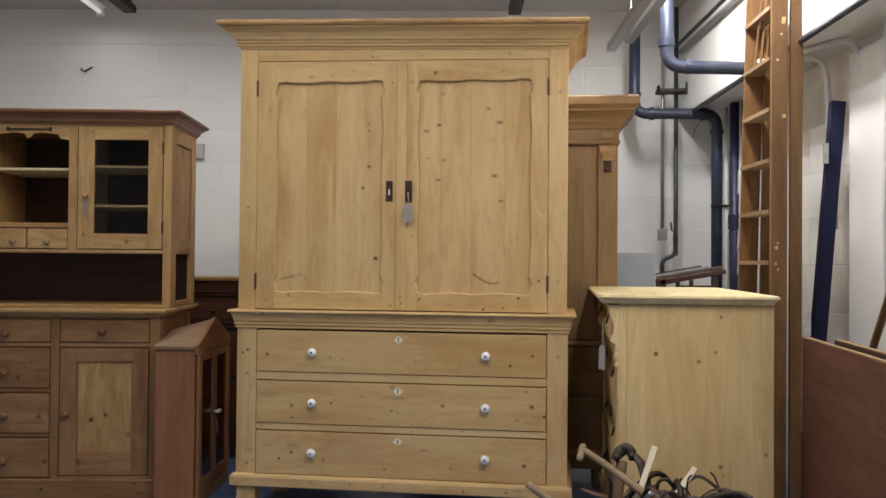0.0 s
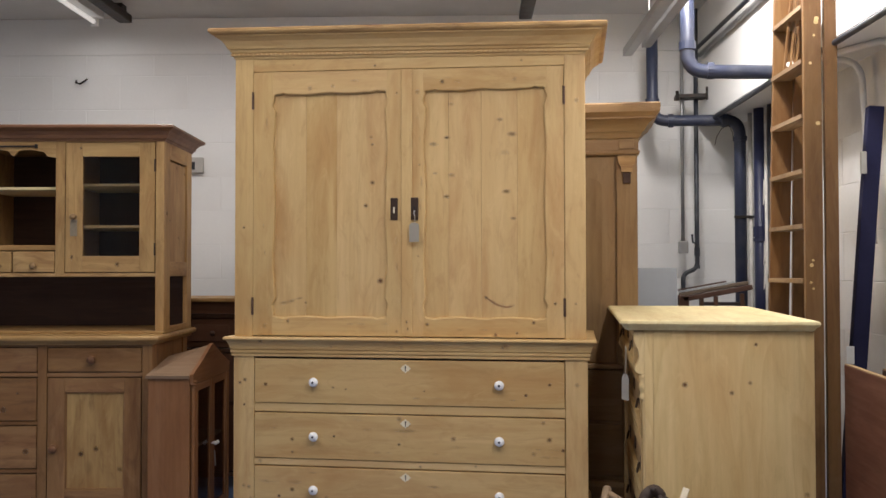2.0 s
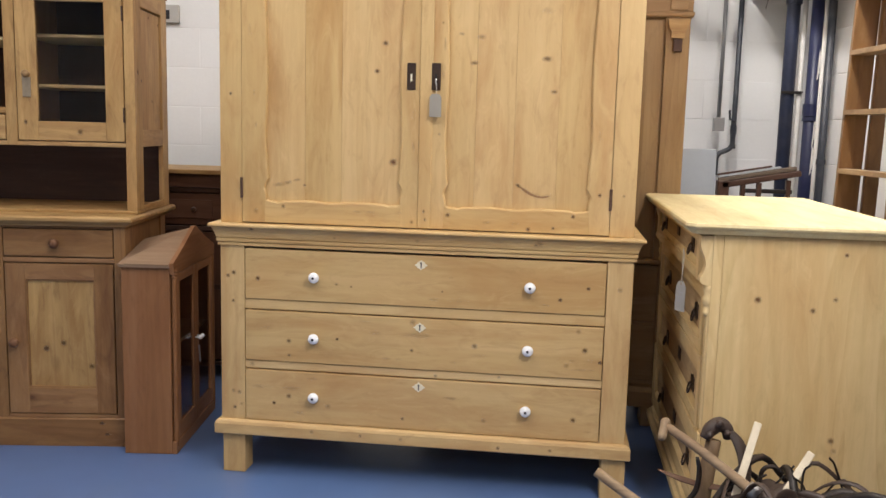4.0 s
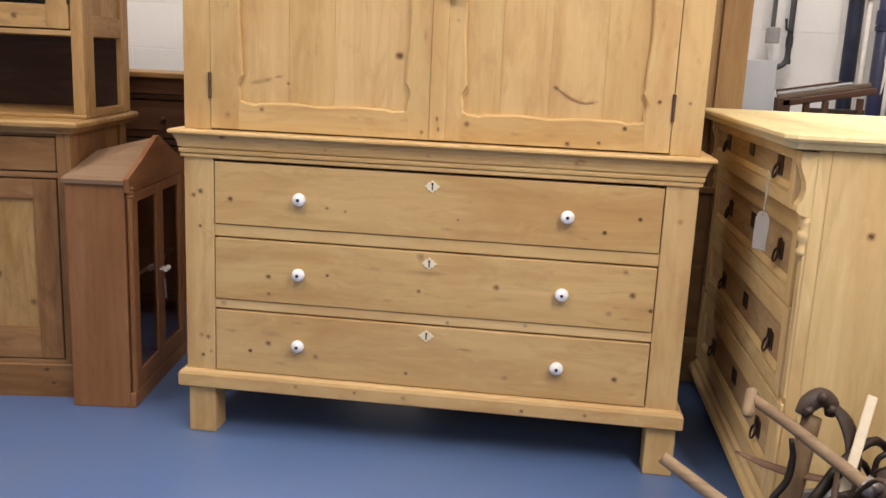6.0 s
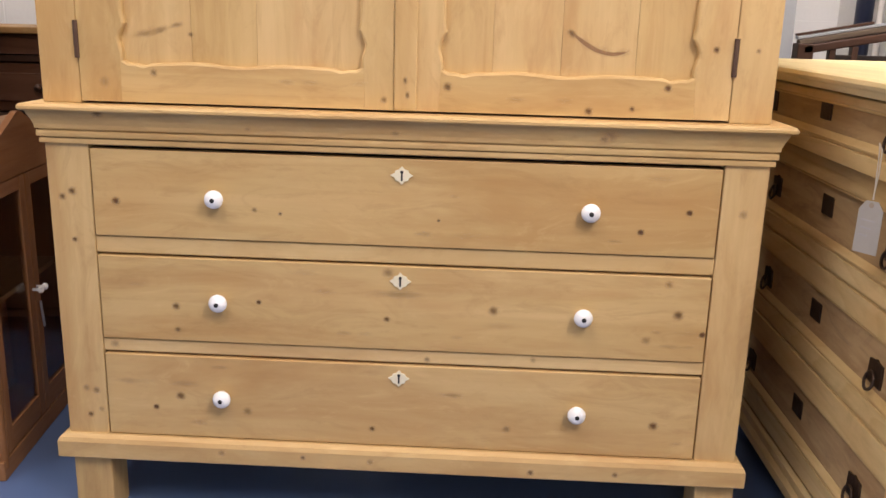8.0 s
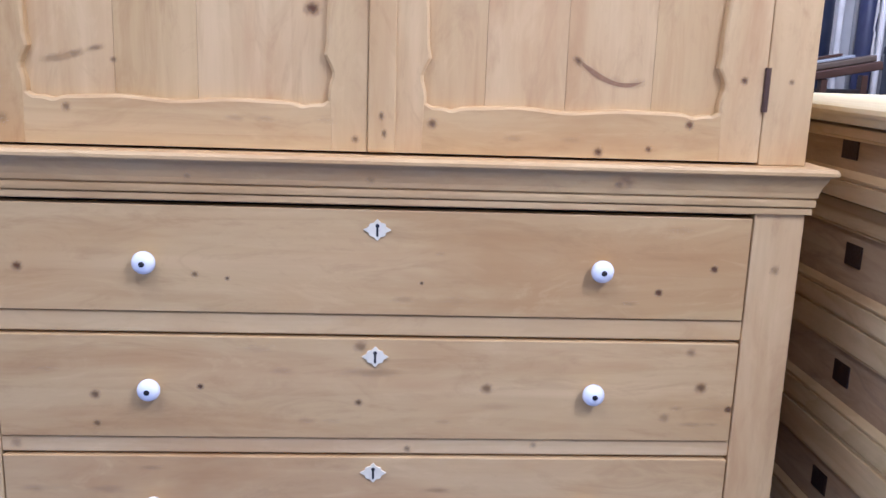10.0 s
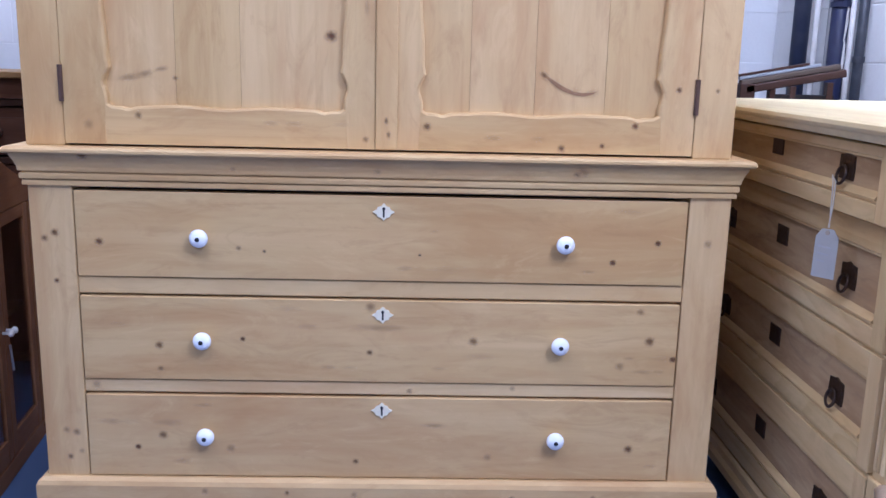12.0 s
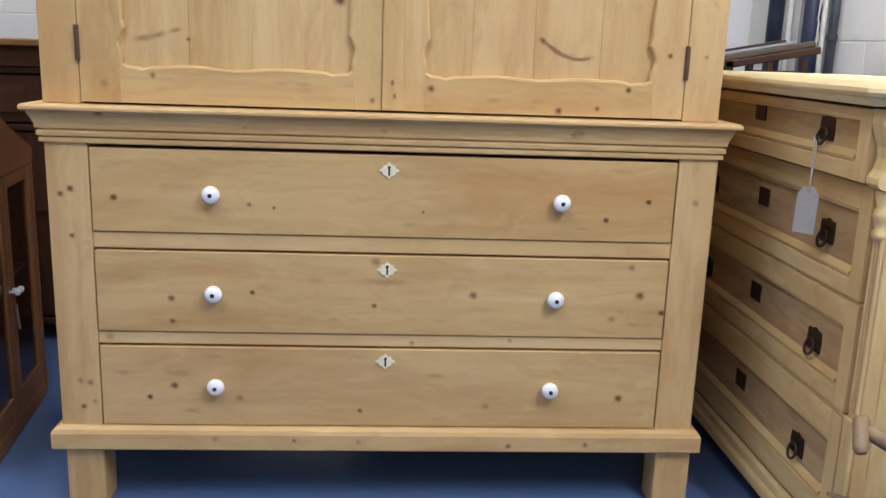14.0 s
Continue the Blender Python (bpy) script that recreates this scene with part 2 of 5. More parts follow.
IRON = plain("dark_iron", (0.035, 0.03, 0.027), 0.5, metal=0.7, vary=0.4, scale=90, relief=0.4, dirt=(0.09, 0.05, 0.03), dirt_amount=0.5, big=20)
OLDBRASS = plain("blackened_brass", (0.068, 0.043, 0.031), 0.45, metal=0.7, vary=0.3, scale=120, relief=0.3)
ZINC = plain("galvanised_steel", (0.30, 0.32, 0.34), 0.42, metal=0.75, vary=0.2, scale=40, dirt=(0.16, 0.15, 0.14), dirt_amount=0.6, big=8)
PORC = plain("white_porcelain", (0.86, 0.86, 0.86), 0.16, vary=0.01, relief=0.0)
BONE = plain("cream_bone", (0.78, 0.71, 0.52), 0.5, vary=0.08, scale=120, relief=0.1)
# black fittings, and painted shade for keyholes and the side panel gap
BLACKP = plain("black_fittings_and_hole_shade", (0.012, 0.011, 0.011), 0.6, vary=0.2)
PAPER = plain("grey_white_card", (0.44, 0.42, 0.38), 0.8, vary=0.05, scale=50, dirt=(0.32, 0.30, 0.26), dirt_amount=0.4, big=25)
STRING = plain("cotton_string", (0.6, 0.55, 0.45), 0.9, vary=0.1, scale=300)
LEATHER = plain("worn_dark_leather", (0.040, 0.025, 0.018), 0.55, vary=0.3, scale=60, relief=0.5, dirt=(0.12, 0.08, 0.06), dirt_amount=0.5, big=12)
NAVY = plain("navy_felt", (0.008, 0.009, 0.05), 0.8, vary=0.25, scale=80, relief=0.2)
GREYP = plain("grey_panel", (0.33, 0.35, 0.37), 0.55, vary=0.06, relief=0.05)
WHITEW = plain("whitewashed_stick", (0.56, 0.49, 0.36), 0.7, vary=0.12, scale=70, relief=0.3, dirt=(0.45, 0.36, 0.25), dirt_amount=0.5, big=14)
STEEL = plain("dull_steel", (0.42, 0.41, 0.40), 0.35, metal=0.9, vary=0.2, scale=60)
MIRRORP = plain("switch_plastic", (0.45, 0.43, 0.39), 0.4, vary=0.05)


def glass(name):
    mat, nt, bsdf = tree(name)
    bsdf.inputs["Base Color"].default_value = (0.86, 0.80, 0.75, 1)
    bsdf.inputs["Transmission Weight"].default_value = 1.0
    bsdf.inputs["Roughness"].default_value = 0.02
    bsdf.inputs["IOR"].default_value = 1.3
    bsdf.inputs["Specular IOR Level"].default_value = 0.3
    return mat


GLASS = glass("window_glass")


def glow(name, colour, strength):
    mat, nt, bsdf = tree(name)
    bsdf.inputs["Emission Color"].default_value = (*colour, 1)
    bsdf.inputs["Emission Strength"].default_value = strength
    return mat


TUBEG = glow("lit_tube", (1.0, 0.95, 0.86), 6.0)
DIMG = glow("dim_tube", (1.0, 0.95, 0.86), 0.5)


def knot_material(name="pine_knot", strength=1.0, tone=1.0):
    """Round dark knot that fades into the board around it."""
    mat, nt, bsdf = tree(name)
    tc = nt.nodes.new("ShaderNodeTexCoord")
    n = nd(nt, "ShaderNodeTexNoise", Scale=2.5, Detail=3.0)
    link(nt, tc.outputs["Object"], n.inputs["Vector"])
    ln = nt.nodes.new("ShaderNodeVectorMath")
    ln.operation = "LENGTH"
    link(nt, tc.outputs["Object"], ln.inputs[0])
    r = maths(nt, "ADD", ln.outputs["Value"], maths(nt, "SUBTRACT", maths(nt, "MULTIPLY", n.outputs[0], 0.7), 0.35))
    col = ramp(nt, r, [(0.05, (0.115 * tone, 0.045 * tone, 0.014 * tone)), (0.35, (0.19 * tone, 0.085 * tone, 0.028 * tone)), (0.6, (0.32, 0.16, 0.055)), (1.0, (0.45, 0.26, 0.10))])
    link(nt, col, bsdf.inputs["Base Color"])
    bsdf.inputs["Roughness"].default_value = 0.55
    info = nt.nodes.new("ShaderNodeObjectInfo")
    fade = ramp(nt, r, [(0.1, (0.95, 0.95, 0.95)), (0.38, (0.72, 0.72, 0.72)), (0.58, (0.34, 0.34, 0.34)), (0.78, (0.12, 0.12, 0.12)), (0.98, (0, 0, 0))])
    link(nt, maths(nt, "MULTIPLY", fade, maths(nt, "ADD", maths(nt, "MULTIPLY", info.outputs["Random"], 0.6 * strength), 0.32 * strength)), bsdf.inputs["Alpha"])
    return mat


KNOT = knot_material()
FAINT = knot_material("faint_pine_knot", 0.5)
DEEP = knot_material("dark_pine_knot", 1.5, 0.6)
RUSTY = plain("browned_iron", (0.10, 0.055, 0.036), 0.5, metal=0.35, vary=0.3, scale=120, relief=0.3)


# ---- mesh helpers ----
def thing(name, label, category, m=None, group="", kind=""):
    ob = new(name)
    ob.empty_display_size = 0.1
    if m is not None:
        ob.matrix_world = m
    return tagged(ob, label, category, group, kind)


def part(name, bm, material, parent=None, label="", smooth=False):
    me = bpy.data.meshes.new(name)
    bmesh.ops.recalc_face_normals(bm, faces=bm.faces)
    bm.to_mesh(me)
    bm.free()
    me.materials.append(material)
    if smooth:
        me.shade_smooth()
        for p in me.polygons:
            p.use_smooth = True
    ob = new(name, me)
    if parent is not None:
        ob.parent = parent
    if label:
        ob["label"] = label
    return ob


def box(bm, x0, x1, y0, y1, z0, z1, bevel=0.0, m=None):
    vs = [bm.verts.new((x, y, z)) for x in (x0, x1) for y in (y0, y1) for z in (z0, z1)]
    fs = [bm.faces.new([vs[i] for i in q]) for q in ((0, 1, 3, 2), (4, 6, 7, 5), (0, 4, 5, 1), (2, 3, 7, 6), (0, 2, 6, 4), (1, 5, 7, 3))]
    if bevel:
        es = list({e for f in fs for e in f.edges})
        out = bmesh.ops.bevel(bm, geom=es, offset=bevel, segments=2, profile=0.5, affect="EDGES")
        vs = list({v for f in out["faces"] for v in f.verts})
    if m is not None:
        bmesh.ops.transform(bm, matrix=m, verts=vs)
    return bm


def bx(*a, **k):
    return box(bmesh.new(), *a, **k)


def lathe(bm, prof, m, steps=20):
    """Turned solid: prof is radius and height along local z."""
    rings = []
    for r, h in prof:
        rings.append([bm.verts.new(m @ Vector((max(r, 1e-4) * math.cos(2 * math.pi * i / steps), max(r, 1e-4) * math.sin(2 * math.pi * i / steps), h))) for i in range(steps)])
    for a, b in zip(rings, rings[1:]):
        for i in range(steps):
            bm.faces.new((a[i], a[(i + 1) % steps], b[(i + 1) % steps], b[i]))
    bm.faces.new(rings[0]), bm.faces.new(rings[-1])
    return bm


def tube(bm, pts, radius, steps=12, flat=1.0):
    """Round bar along a line of points; radius may be a list."""
    pts = [Vector(p) for p in pts]
    rad = radius if isinstance(radius, (list, tuple)) else [radius] * len(pts)
    rings, up = [], None
    for i, p in enumerate(pts):
        d = (pts[min(i + 1, len(pts) - 1)] - pts[max(i - 1, 0)]).normalized()
        if up is None:
            up = d.orthogonal().normalized()
        up = (up - d * up.dot(d)).normalized()
        side = d.cross(up)
        rings.append([bm.verts.new(p + rad[i] * (math.cos(2 * math.pi * k / steps) * up + flat * math.sin(2 * math.pi * k / steps) * side)) for k in range(steps)])
    for a, b in zip(rings, rings[1:]):
        for k in range(steps):
            bm.faces.new((a[k], a[(k + 1) % steps], b[(k + 1) % steps], b[k]))
    bm.faces.new(rings[0]), bm.faces.new(rings[-1])
    return bm


def bend(a, b, c, r, n=6):
    """Points that round the corner b between a and c."""
    a, b, c = Vector(a), Vector(b), Vector(c)
    p, q = b + (a - b).normalized() * r, b + (c - b).normalized() * r
    return [(1 - t) ** 2 * p + 2 * t * (1 - t) * b + t * t * q for t in [i / n for i in range(n + 1)]]


def moulding(bm, x0, x1, y0, y1, prof):
    """Moulding mitred round the front and both sides of a carcass. prof: how far out, and height."""
    loops = [[bm.verts.new(p) for p in ((x0 - o, y1, z), (x0 - o, y0 - o, z), (x1 + o, y0 - o, z), (x1 + o, y1, z))] for o, z in prof]
    for a, b in zip(loops, loops[1:]):
        for i in range(3):
            bm.faces.new((a[i], a[i + 1], b[i + 1], b[i]))
    bm.faces.new(loops[0]), bm.faces.new(loops[-1])
    bm.faces.new([l[0] for l in loops]), bm.faces.new([l[3] for l in loops])
    return bm


def prism(bm, pts, y0, y1, chamfer=0.0):
    """Outline in x and z pulled from y0 (front) to y1."""
    f = [bm.verts.new((x, y0, z)) for x, z in pts]
    b = [bm.verts.new((x, y1, z)) for x, z in pts]
    bm.faces.new(f), bm.faces.new(b)
    for i in range(len(pts)):
        j = (i + 1) % len(pts)
        bm.faces.new((f[i], f[j], b[j], b[i]))
    return bm


KNOT_MESH = {}


def knot(x, y, z, r, parent, m=None, stretch=1.0, mat=None, tilt=0.0):
    """A knot lying in a board's face, which looks along -y."""
    if mat is None:
        mat, r = (KNOT, r * 1.15) if r < 0.0125 else (FAINT, r)
    if mat.name not in KNOT_MESH:
        bm = bmesh.new()
        bmesh.ops.create_circle(bm, cap_ends=True, segments=14, radius=1.0)
        bmesh.ops.transform(bm, matrix=pose(0, 0, 0, 90, 0, 0), verts=bm.verts)
        me = bpy.data.meshes.new("knot")
        bm.to_mesh(me)
        bm.free()
        me.materials.append(mat)
        KNOT_MESH[mat.name] = me
    ob = new("knot", KNOT_MESH[mat.name])
    ob.parent = parent
    ob.matrix_local = (m or Matrix()) @ pose(x, y - 0.0006, z, 0, tilt, 0) @ Matrix.Diagonal((r * stretch, 1, r, 1))
    return ob


# ---- structure ----
floor = part("floor", bx(-5.4, 1.6, -9.4, 0.3, -0.1, 0.0), FLOORP)
floor.matrix_world = ROOM
tagged(floor, "blue painted concrete floor, scuffed and slightly glossy", "floor", kind="structure")
ceiling = part("ceiling", bx(-5.4, 1.6, -9.4, 0.3, CEIL, CEIL + 0.12), CEILP)
ceiling.matrix_world = ROOM
tagged(ceiling, "grey-white painted concrete ceiling", "ceiling", kind="structure")


def wall(name, label, x0, x1, y0, y1, z0=0.0, z1=CEIL, mat=WALLP):
    ob = part(name, bx(x0, x1, y0, y1, z0, z1), mat)
    ob.matrix_world = ROOM
    return tagged(ob, label, "wall", kind="structure")


wall_north = wall("wall_north", "white painted concrete block wall with plain band on top", -5.4, 0.3, 0.0, 0.3)
wall_east = wall("wall_east", "grimy white painted block wall behind the ladder", 0.0, 0.3, -9.4, 0.0, 0, 2.12, WALLD)
wall("wall_west", "plain white painted wall", -5.6, -5.4, -9.4, 0.3)
wall("wall_south", "plain white painted wall", -5.4, 1.6, -9.6, -9.4)
soffit = part("soffit", bx(-0.27, 0.5, -9.4, 0.0, 2.12, CEIL, bevel=0.004), WALLP)
soffit.matrix_world = ROOM
tagged(soffit, "white painted overhang along the side wall", "soffit", kind="structure")
band = part("trim", bx(-5.4, 0.0, -0.010, 0.0, 2.61, CEIL, bevel=0.003), WALLP)
band.matrix_world = ROOM
tagged(band, "smooth white painted concrete band above the blocks", "wall band", kind="structure")

# ---- linen press ----
FY, UY = 3.862, 3.875     # fronts of its chest and of its cupboard
press = thing("linen_press", "tall waxed pine linen press, two panelled doors over three drawers", "linen press")
PX0, PX1 = -1.373, 0.075
BACK = 4.42
part("side_panel", bx(PX0, PX0 + 0.025, FY + 0.03, BACK, 0.17, 0.85), PINE["z"], press)
part("side_panel", bx(PX1 - 0.025, PX1, FY + 0.03, BACK, 0.17, 0.85), PINE["z"], press)
part("back_panel", bx(PX0 + 0.025, PX1 - 0.025, BACK - 0.015, BACK - 0.002, 0.17, 0.85), PINE["x"], press)
part("bottom_panel", bx(PX0 + 0.025, PX1 - 0.025, FY + 0.032, BACK - 0.017, 0.165, 0.185), PINE["x"], press)
part("stile", bx(PX0, -1.284, FY, FY + 0.03, 0.2, 0.852, bevel=0.003), PINE["z"], press)
part("stile", bx(-0.012, PX1, FY, FY + 0.03, 0.2, 0.852, bevel=0.003), PINE["z"], press)
for z0, z1 in ((0.614, 0.650), (0.396, 0.425), (0.838, 0.852)):
    part("drawer_rail", bx(-1.284, -0.012, FY + 0.004, FY + 0.03, z0, z1, bevel=0.003), RAILW, press)
SMEAR = knot_material("wax_smear", 0.26, 1.5)
KNOTS = {0: [(-1.234, 0.726, 0.009), (-0.948, 0.717, 0.007), (-0.895, 0.711, 0.005), (-0.166, 0.70, 0.008), (-0.073, 0.743, 0.008), (-0.572, 0.709, 0.004)],
         1: [(-1.12, 0.504, 0.009), (-1.119, 0.452, 0.008), (-0.944, 0.52, 0.007), (-0.675, 0.494, 0.008), (-0.454, 0.522, 0.011), (-0.075, 0.528, 0.011), (-0.136, 0.471, 0.010), (-0.022, 0.488, 0.008), (-0.099, 0.593, 0.009), (-0.673, 0.595, 0.014)],
         2: [(-1.12, 0.30, 0.010), (-1.175, 0.272, 0.008), (-0.975, 0.271, 0.010), (-0.704, 0.243, 0.008), (-0.415, 0.256, 0.009), (-0.105, 0.279, 0.010)]}


def porcelain_knob(parent, x, y, z):
    k = part("knob", lathe(bmesh.new(), [(0.009, 0), (0.010, 0.003), (0.010, 0.005), (0.0145, 0.008), (0.0185, 0.013), (0.0195, 0.018), (0.0175, 0.024), (0.011, 0.0285), (0.006, 0.030)], pose(x, y, z, 90, 0, 0), 24), PORC, parent, "white porcelain knob", True)
    part("screw", lathe(bmesh.new(), [(0.0048, 0), (0.0048, 0.031), (0.003, 0.032)], pose(x, y, z, 90, 0, 0), 12), BLACKP, k, "dark centre screw")
    return k


def escutcheon(parent, x, y, z):
    pts = []
    for i in range(32):
        a = 2 * math.pi * i / 32
        r = 0.0185 * (0.72 / (abs(math.cos(a)) + abs(math.sin(a))) + 0.28) * (1 + 0.10 * math.cos(8 * a))
        pts.append((x + r * 1.12 * math.cos(a), z + r * 0.9 * math.sin(a)))
    e = part("escutcheon", prism(bmesh.new(), pts, y - 0.003, y + 0.001), BONE, parent, "cream bone keyhole plate")
    b = bx(x - 0.0018, x + 0.0018, y - 0.0036, y - 0.002, z - 0.011, z + 0.006)
    lathe(b, [(0.0034, 0), (0.0034, 0.0008)], pose(x, y - 0.0029, z + 0.007, 90, 0, 0), 10)
    part("keyhole", b, BLACKP, e)


for i, (z0, z1) in enumerate(((0.652, 0.832), (0.427, 0.6095), (0.205, 0.3915))):
    drawer = part("drawer", bx(-1.281, -0.015, FY - 0.001, FY + 0.028, z0, z1, bevel=0.002), PINE["x"], press)
    kz = (0.739, 0.519, 0.303)[i]
    porcelain_knob(drawer, -1.026, FY - 0.001, kz)
    porcelain_knob(drawer, -0.270, FY - 0.001, kz)
    escutcheon(drawer, -0.648, FY - 0.001, (0.799, 0.578, 0.363)[i])
    for kx, kzz, r in KNOTS[i]:
        knot(kx, FY - 0.001, kzz, r * 1.08, drawer, stretch=1.1, mat=DEEP if r < 0.0082 else None)
# dark block gives the gaps round the drawers their shade
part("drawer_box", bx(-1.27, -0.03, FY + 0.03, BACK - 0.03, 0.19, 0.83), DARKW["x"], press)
part("waist_moulding", moulding(bmesh.new(), PX0, PX1, FY, BACK, [(-0.02, 0.842), (0.007, 0.842), (0.007, 0.852), (0.001, 0.8525), (0.001, 0.8548), (0.0101, 0.8555), (0.0107, 0.862), (0.0101, 0.8672), (0.006, 0.8678), (0.006, 0.8706), (0.012, 0.8712), (0.0132, 0.880), (0.0169, 0.891), (0.0225, 0.902), (0.0237, 0.9072), (0.0312, 0.9078), (0.0343, 0.911), (0.0343, 0.916), (0.031, 0.921), (-0.02, 0.921)]), PINE["x"], press)
part("plinth", moulding(bmesh.new(), PX0, PX1, FY, BACK, [(-0.02, 0.148), (0.014, 0.148), (0.020, 0.153), (0.020, 0.188), (0.016, 0.197), (0.008, 0.203), (-0.02, 0.203)]), PINE["x"], press)
for fx in (-1.369, -0.003):
    part("foot", bx(fx, fx + 0.084, FY + 0.0, FY + 0.084, 0, 0.148, bevel=0.004), PINE["z"], press)
    part("foot", bx(fx, fx + 0.084, BACK - 0.09, BACK - 0.006, 0, 0.148, bevel=0.004), PINE["z"], press)
# cupboard
UX0, UX1, UTOP = -1.375, 0.070, 2.062
part("side_panel", bx(UX0, UX0 + 0.024, UY + 0.026, BACK - 0.02, 0.921, UTOP), PINE["z"], press)
part("side_panel", bx(UX1 - 0.024, UX1, UY + 0.026, BACK - 0.02, 0.921, UTOP), PINE["z"], press)
part("back_panel", bx(UX0 + 0.024, UX1 - 0.024, BACK - 0.035, BACK - 0.022, 0.921, UTOP), PINE["z"], press)
part("stile", bx(UX0, -1.296, UY, UY + 0.026, 0.921, UTOP, bevel=0.0025), PINE["z"], press)
part("stile", bx(-0.012, UX1, UY, UY + 0.026, 0.921, UTOP, bevel=0.0025), PINE["z"], press)
part("frieze_rail", bx(-1.296, -0.012, UY + 0.001, UY + 0.026, 2.008, UTOP, bevel=0.002), PINE["x"], press)


def rail_wave(t):
    """Shaped edge of a door rail: corners curl into the stiles, a dip beside each, then low swells."""
    e = min(t, 1 - t)
    return 0.011 * max(0.0, 1 - e / 0.035) ** 1.5 - 0.0045 * math.exp(-((e - 0.095) / 0.022) ** 2) + 0.0025 * math.cos(2 * math.pi * (2.2 * t - 0.6)) + 0.0008 * math.sin(23 * t)


def stile_wave(t):
    """Shaped edge of a door stile: a hollow and a small nose near each end, then slow swells."""
    e = min(t, 1 - t)
    return -0.008 * math.exp(-((e - 0.114) / 0.016) ** 2) + 0.0045 * math.exp(-((e - 0.143) / 0.008) ** 2) + 0.003 * math.cos((e - 0.147) / 0.353 * math.pi * 2.3) + 0.0008 * math.sin(41 * t)


def shaped_strip(a0, a1, outer, inner, sign, upright, y0, y1, ch=0.0055):
    """Stile or rail whose inner edge is shaped and chamfered."""
    bm, rows = bmesh.new(), []
    n = 120
    for i in range(n + 1):
        t = i / n
        along, edge = a0 + (a1 - a0) * t, inner + sign * (stile_wave(t) if upright else rail_wave(t))
        sect = [(outer, y1), (outer, y0), (edge - sign * ch, y0), (edge - sign * ch * 0.3, y0 + ch * 0.4), (edge, y0 + ch), (edge, y1)]
        rows.append([bm.verts.new((c, y, along) if upright else (along, y, c)) for c, y in sect])
    for a, b in zip(rows, rows[1:]):
        for k in range(6):
            bm.faces.new((a[k], a[(k + 1) % 6], b[(k + 1) % 6], b[k]))
    bm.faces.new(rows[0]), bm.faces.new(rows[-1])
    return bm


def press_door(x0, x1, ix0, ix1, z0, z1, iz0, iz1, boards):
    door = part("door", bx(ix0 - 0.02, ix1 + 0.02, UY + 0.021, UY + 0.025, iz0 - 0.02, iz1 + 0.02), PINE["z"], press, "shaped panelled pine door, closed")
    part("stile", shaped_strip(z0, z1, x0, ix0, 1, True, UY - 0.001, UY + 0.02), PINE["z"], door)
    part("stile", shaped_strip(z0, z1, x1, ix1, -1, True, UY - 0.001, UY + 0.02), PINE["z"], door)
    part("rail", shaped_strip(ix0 - 0.006, ix1 + 0.006, z0, iz0, 1, False, UY - 0.0005, UY + 0.02), PINE["x"], door)
    part("rail", shaped_strip(ix0 - 0.006, ix1 + 0.006, z1, iz1, -1, False, UY - 0.0005, UY + 0.02), PINE["x"], door)
    for a, b in zip(boards, boards[1:]):
        part("panel_board", bx(a + 0.0002, b - 0.0002, UY + 0.0165, UY + 0.021, iz0 - 0.015, iz1 + 0.015, bevel=0.0007), PINE["z"], door)
    return door


left_door = press_door(-1.294, -0.668, -1.206, -0.732, 0.926, 2.005, 1.004, 1.922, (-1.216, -1.072, -0.941, -0.715))
right_door = press_door(-0.665, -0.014, -0.572, -0.088, 0.926, 2.005, 1.004, 1.918, (-0.585, -0.476, -0.343, -0.198, -0.070))
part("cover_strip", bx(-0.667, -0.622, UY - 0.008, UY - 0.0015, 0.926, 2.005, bevel=0.003), PINE["z"], right_door)
for d, ps in ((left_door, [(-0.797, 1.739, 0.008), (-0.792, 1.709, 0.007), (-0.791, 1.552, 0.011), (-0.819, 1.458, 0.010), (-0.758, 1.15, 0.016), (-1.073, 1.06, 0.006)]),
              (right_door, [(-0.483, 1.73, 0.008), (-0.539, 1.705, 0.011), (-0.465, 1.865, 0.009), (-0.531, 1.586, 0.007), (-0.464, 1.577, 0.010), (-0.485, 1.491, 0.009), (-0.22, 1.738, 0.012), (-0.249, 1.665, 0.016), (-0.243, 1.508, 0.011), (-0.268, 1.798, 0.009), (-0.215, 1.40, 0.008)])):
    for kx, kz, r in ps:
        knot(kx, UY + 0.0165, kz, r, d, stretch=1.15 if d is left_door else 1.8, mat=KNOT if kx == -0.758 else None)
for d, ps in ((left_door, [(-1.145, 0.985, 0.009), (-0.687, 0.946, 0.008), (-1.051, 1.945, 0.012), (-0.955, 1.952, 0.010), (-0.686, 1.915, 0.006), (-1.245, 0.965, 0.014)]),
              (right_door, [(-0.285, 0.936, 0.010), (-0.201, 0.943, 0.007), (-0.135, 0.985, 0.009), (-0.562, 0.975, 0.010), (-0.499, 1.955, 0.012), (-0.207, 1.955, 0.013), (-0.601, 1.916, 0.012), (-0.05, 1.06, 0.008), (-0.598, 1.25, 0.006), (-0.593, 1.62, 0.006)])):
    for kx, kz, r in ps:
        knot(kx, UY - 0.001, kz, r * 1.0, d)
for kx, kz in ((-0.645, 0.985), (-0.64, 0.957)):
    knot(kx, UY - 0.008, kz, 0.009, right_door, stretch=0.6)
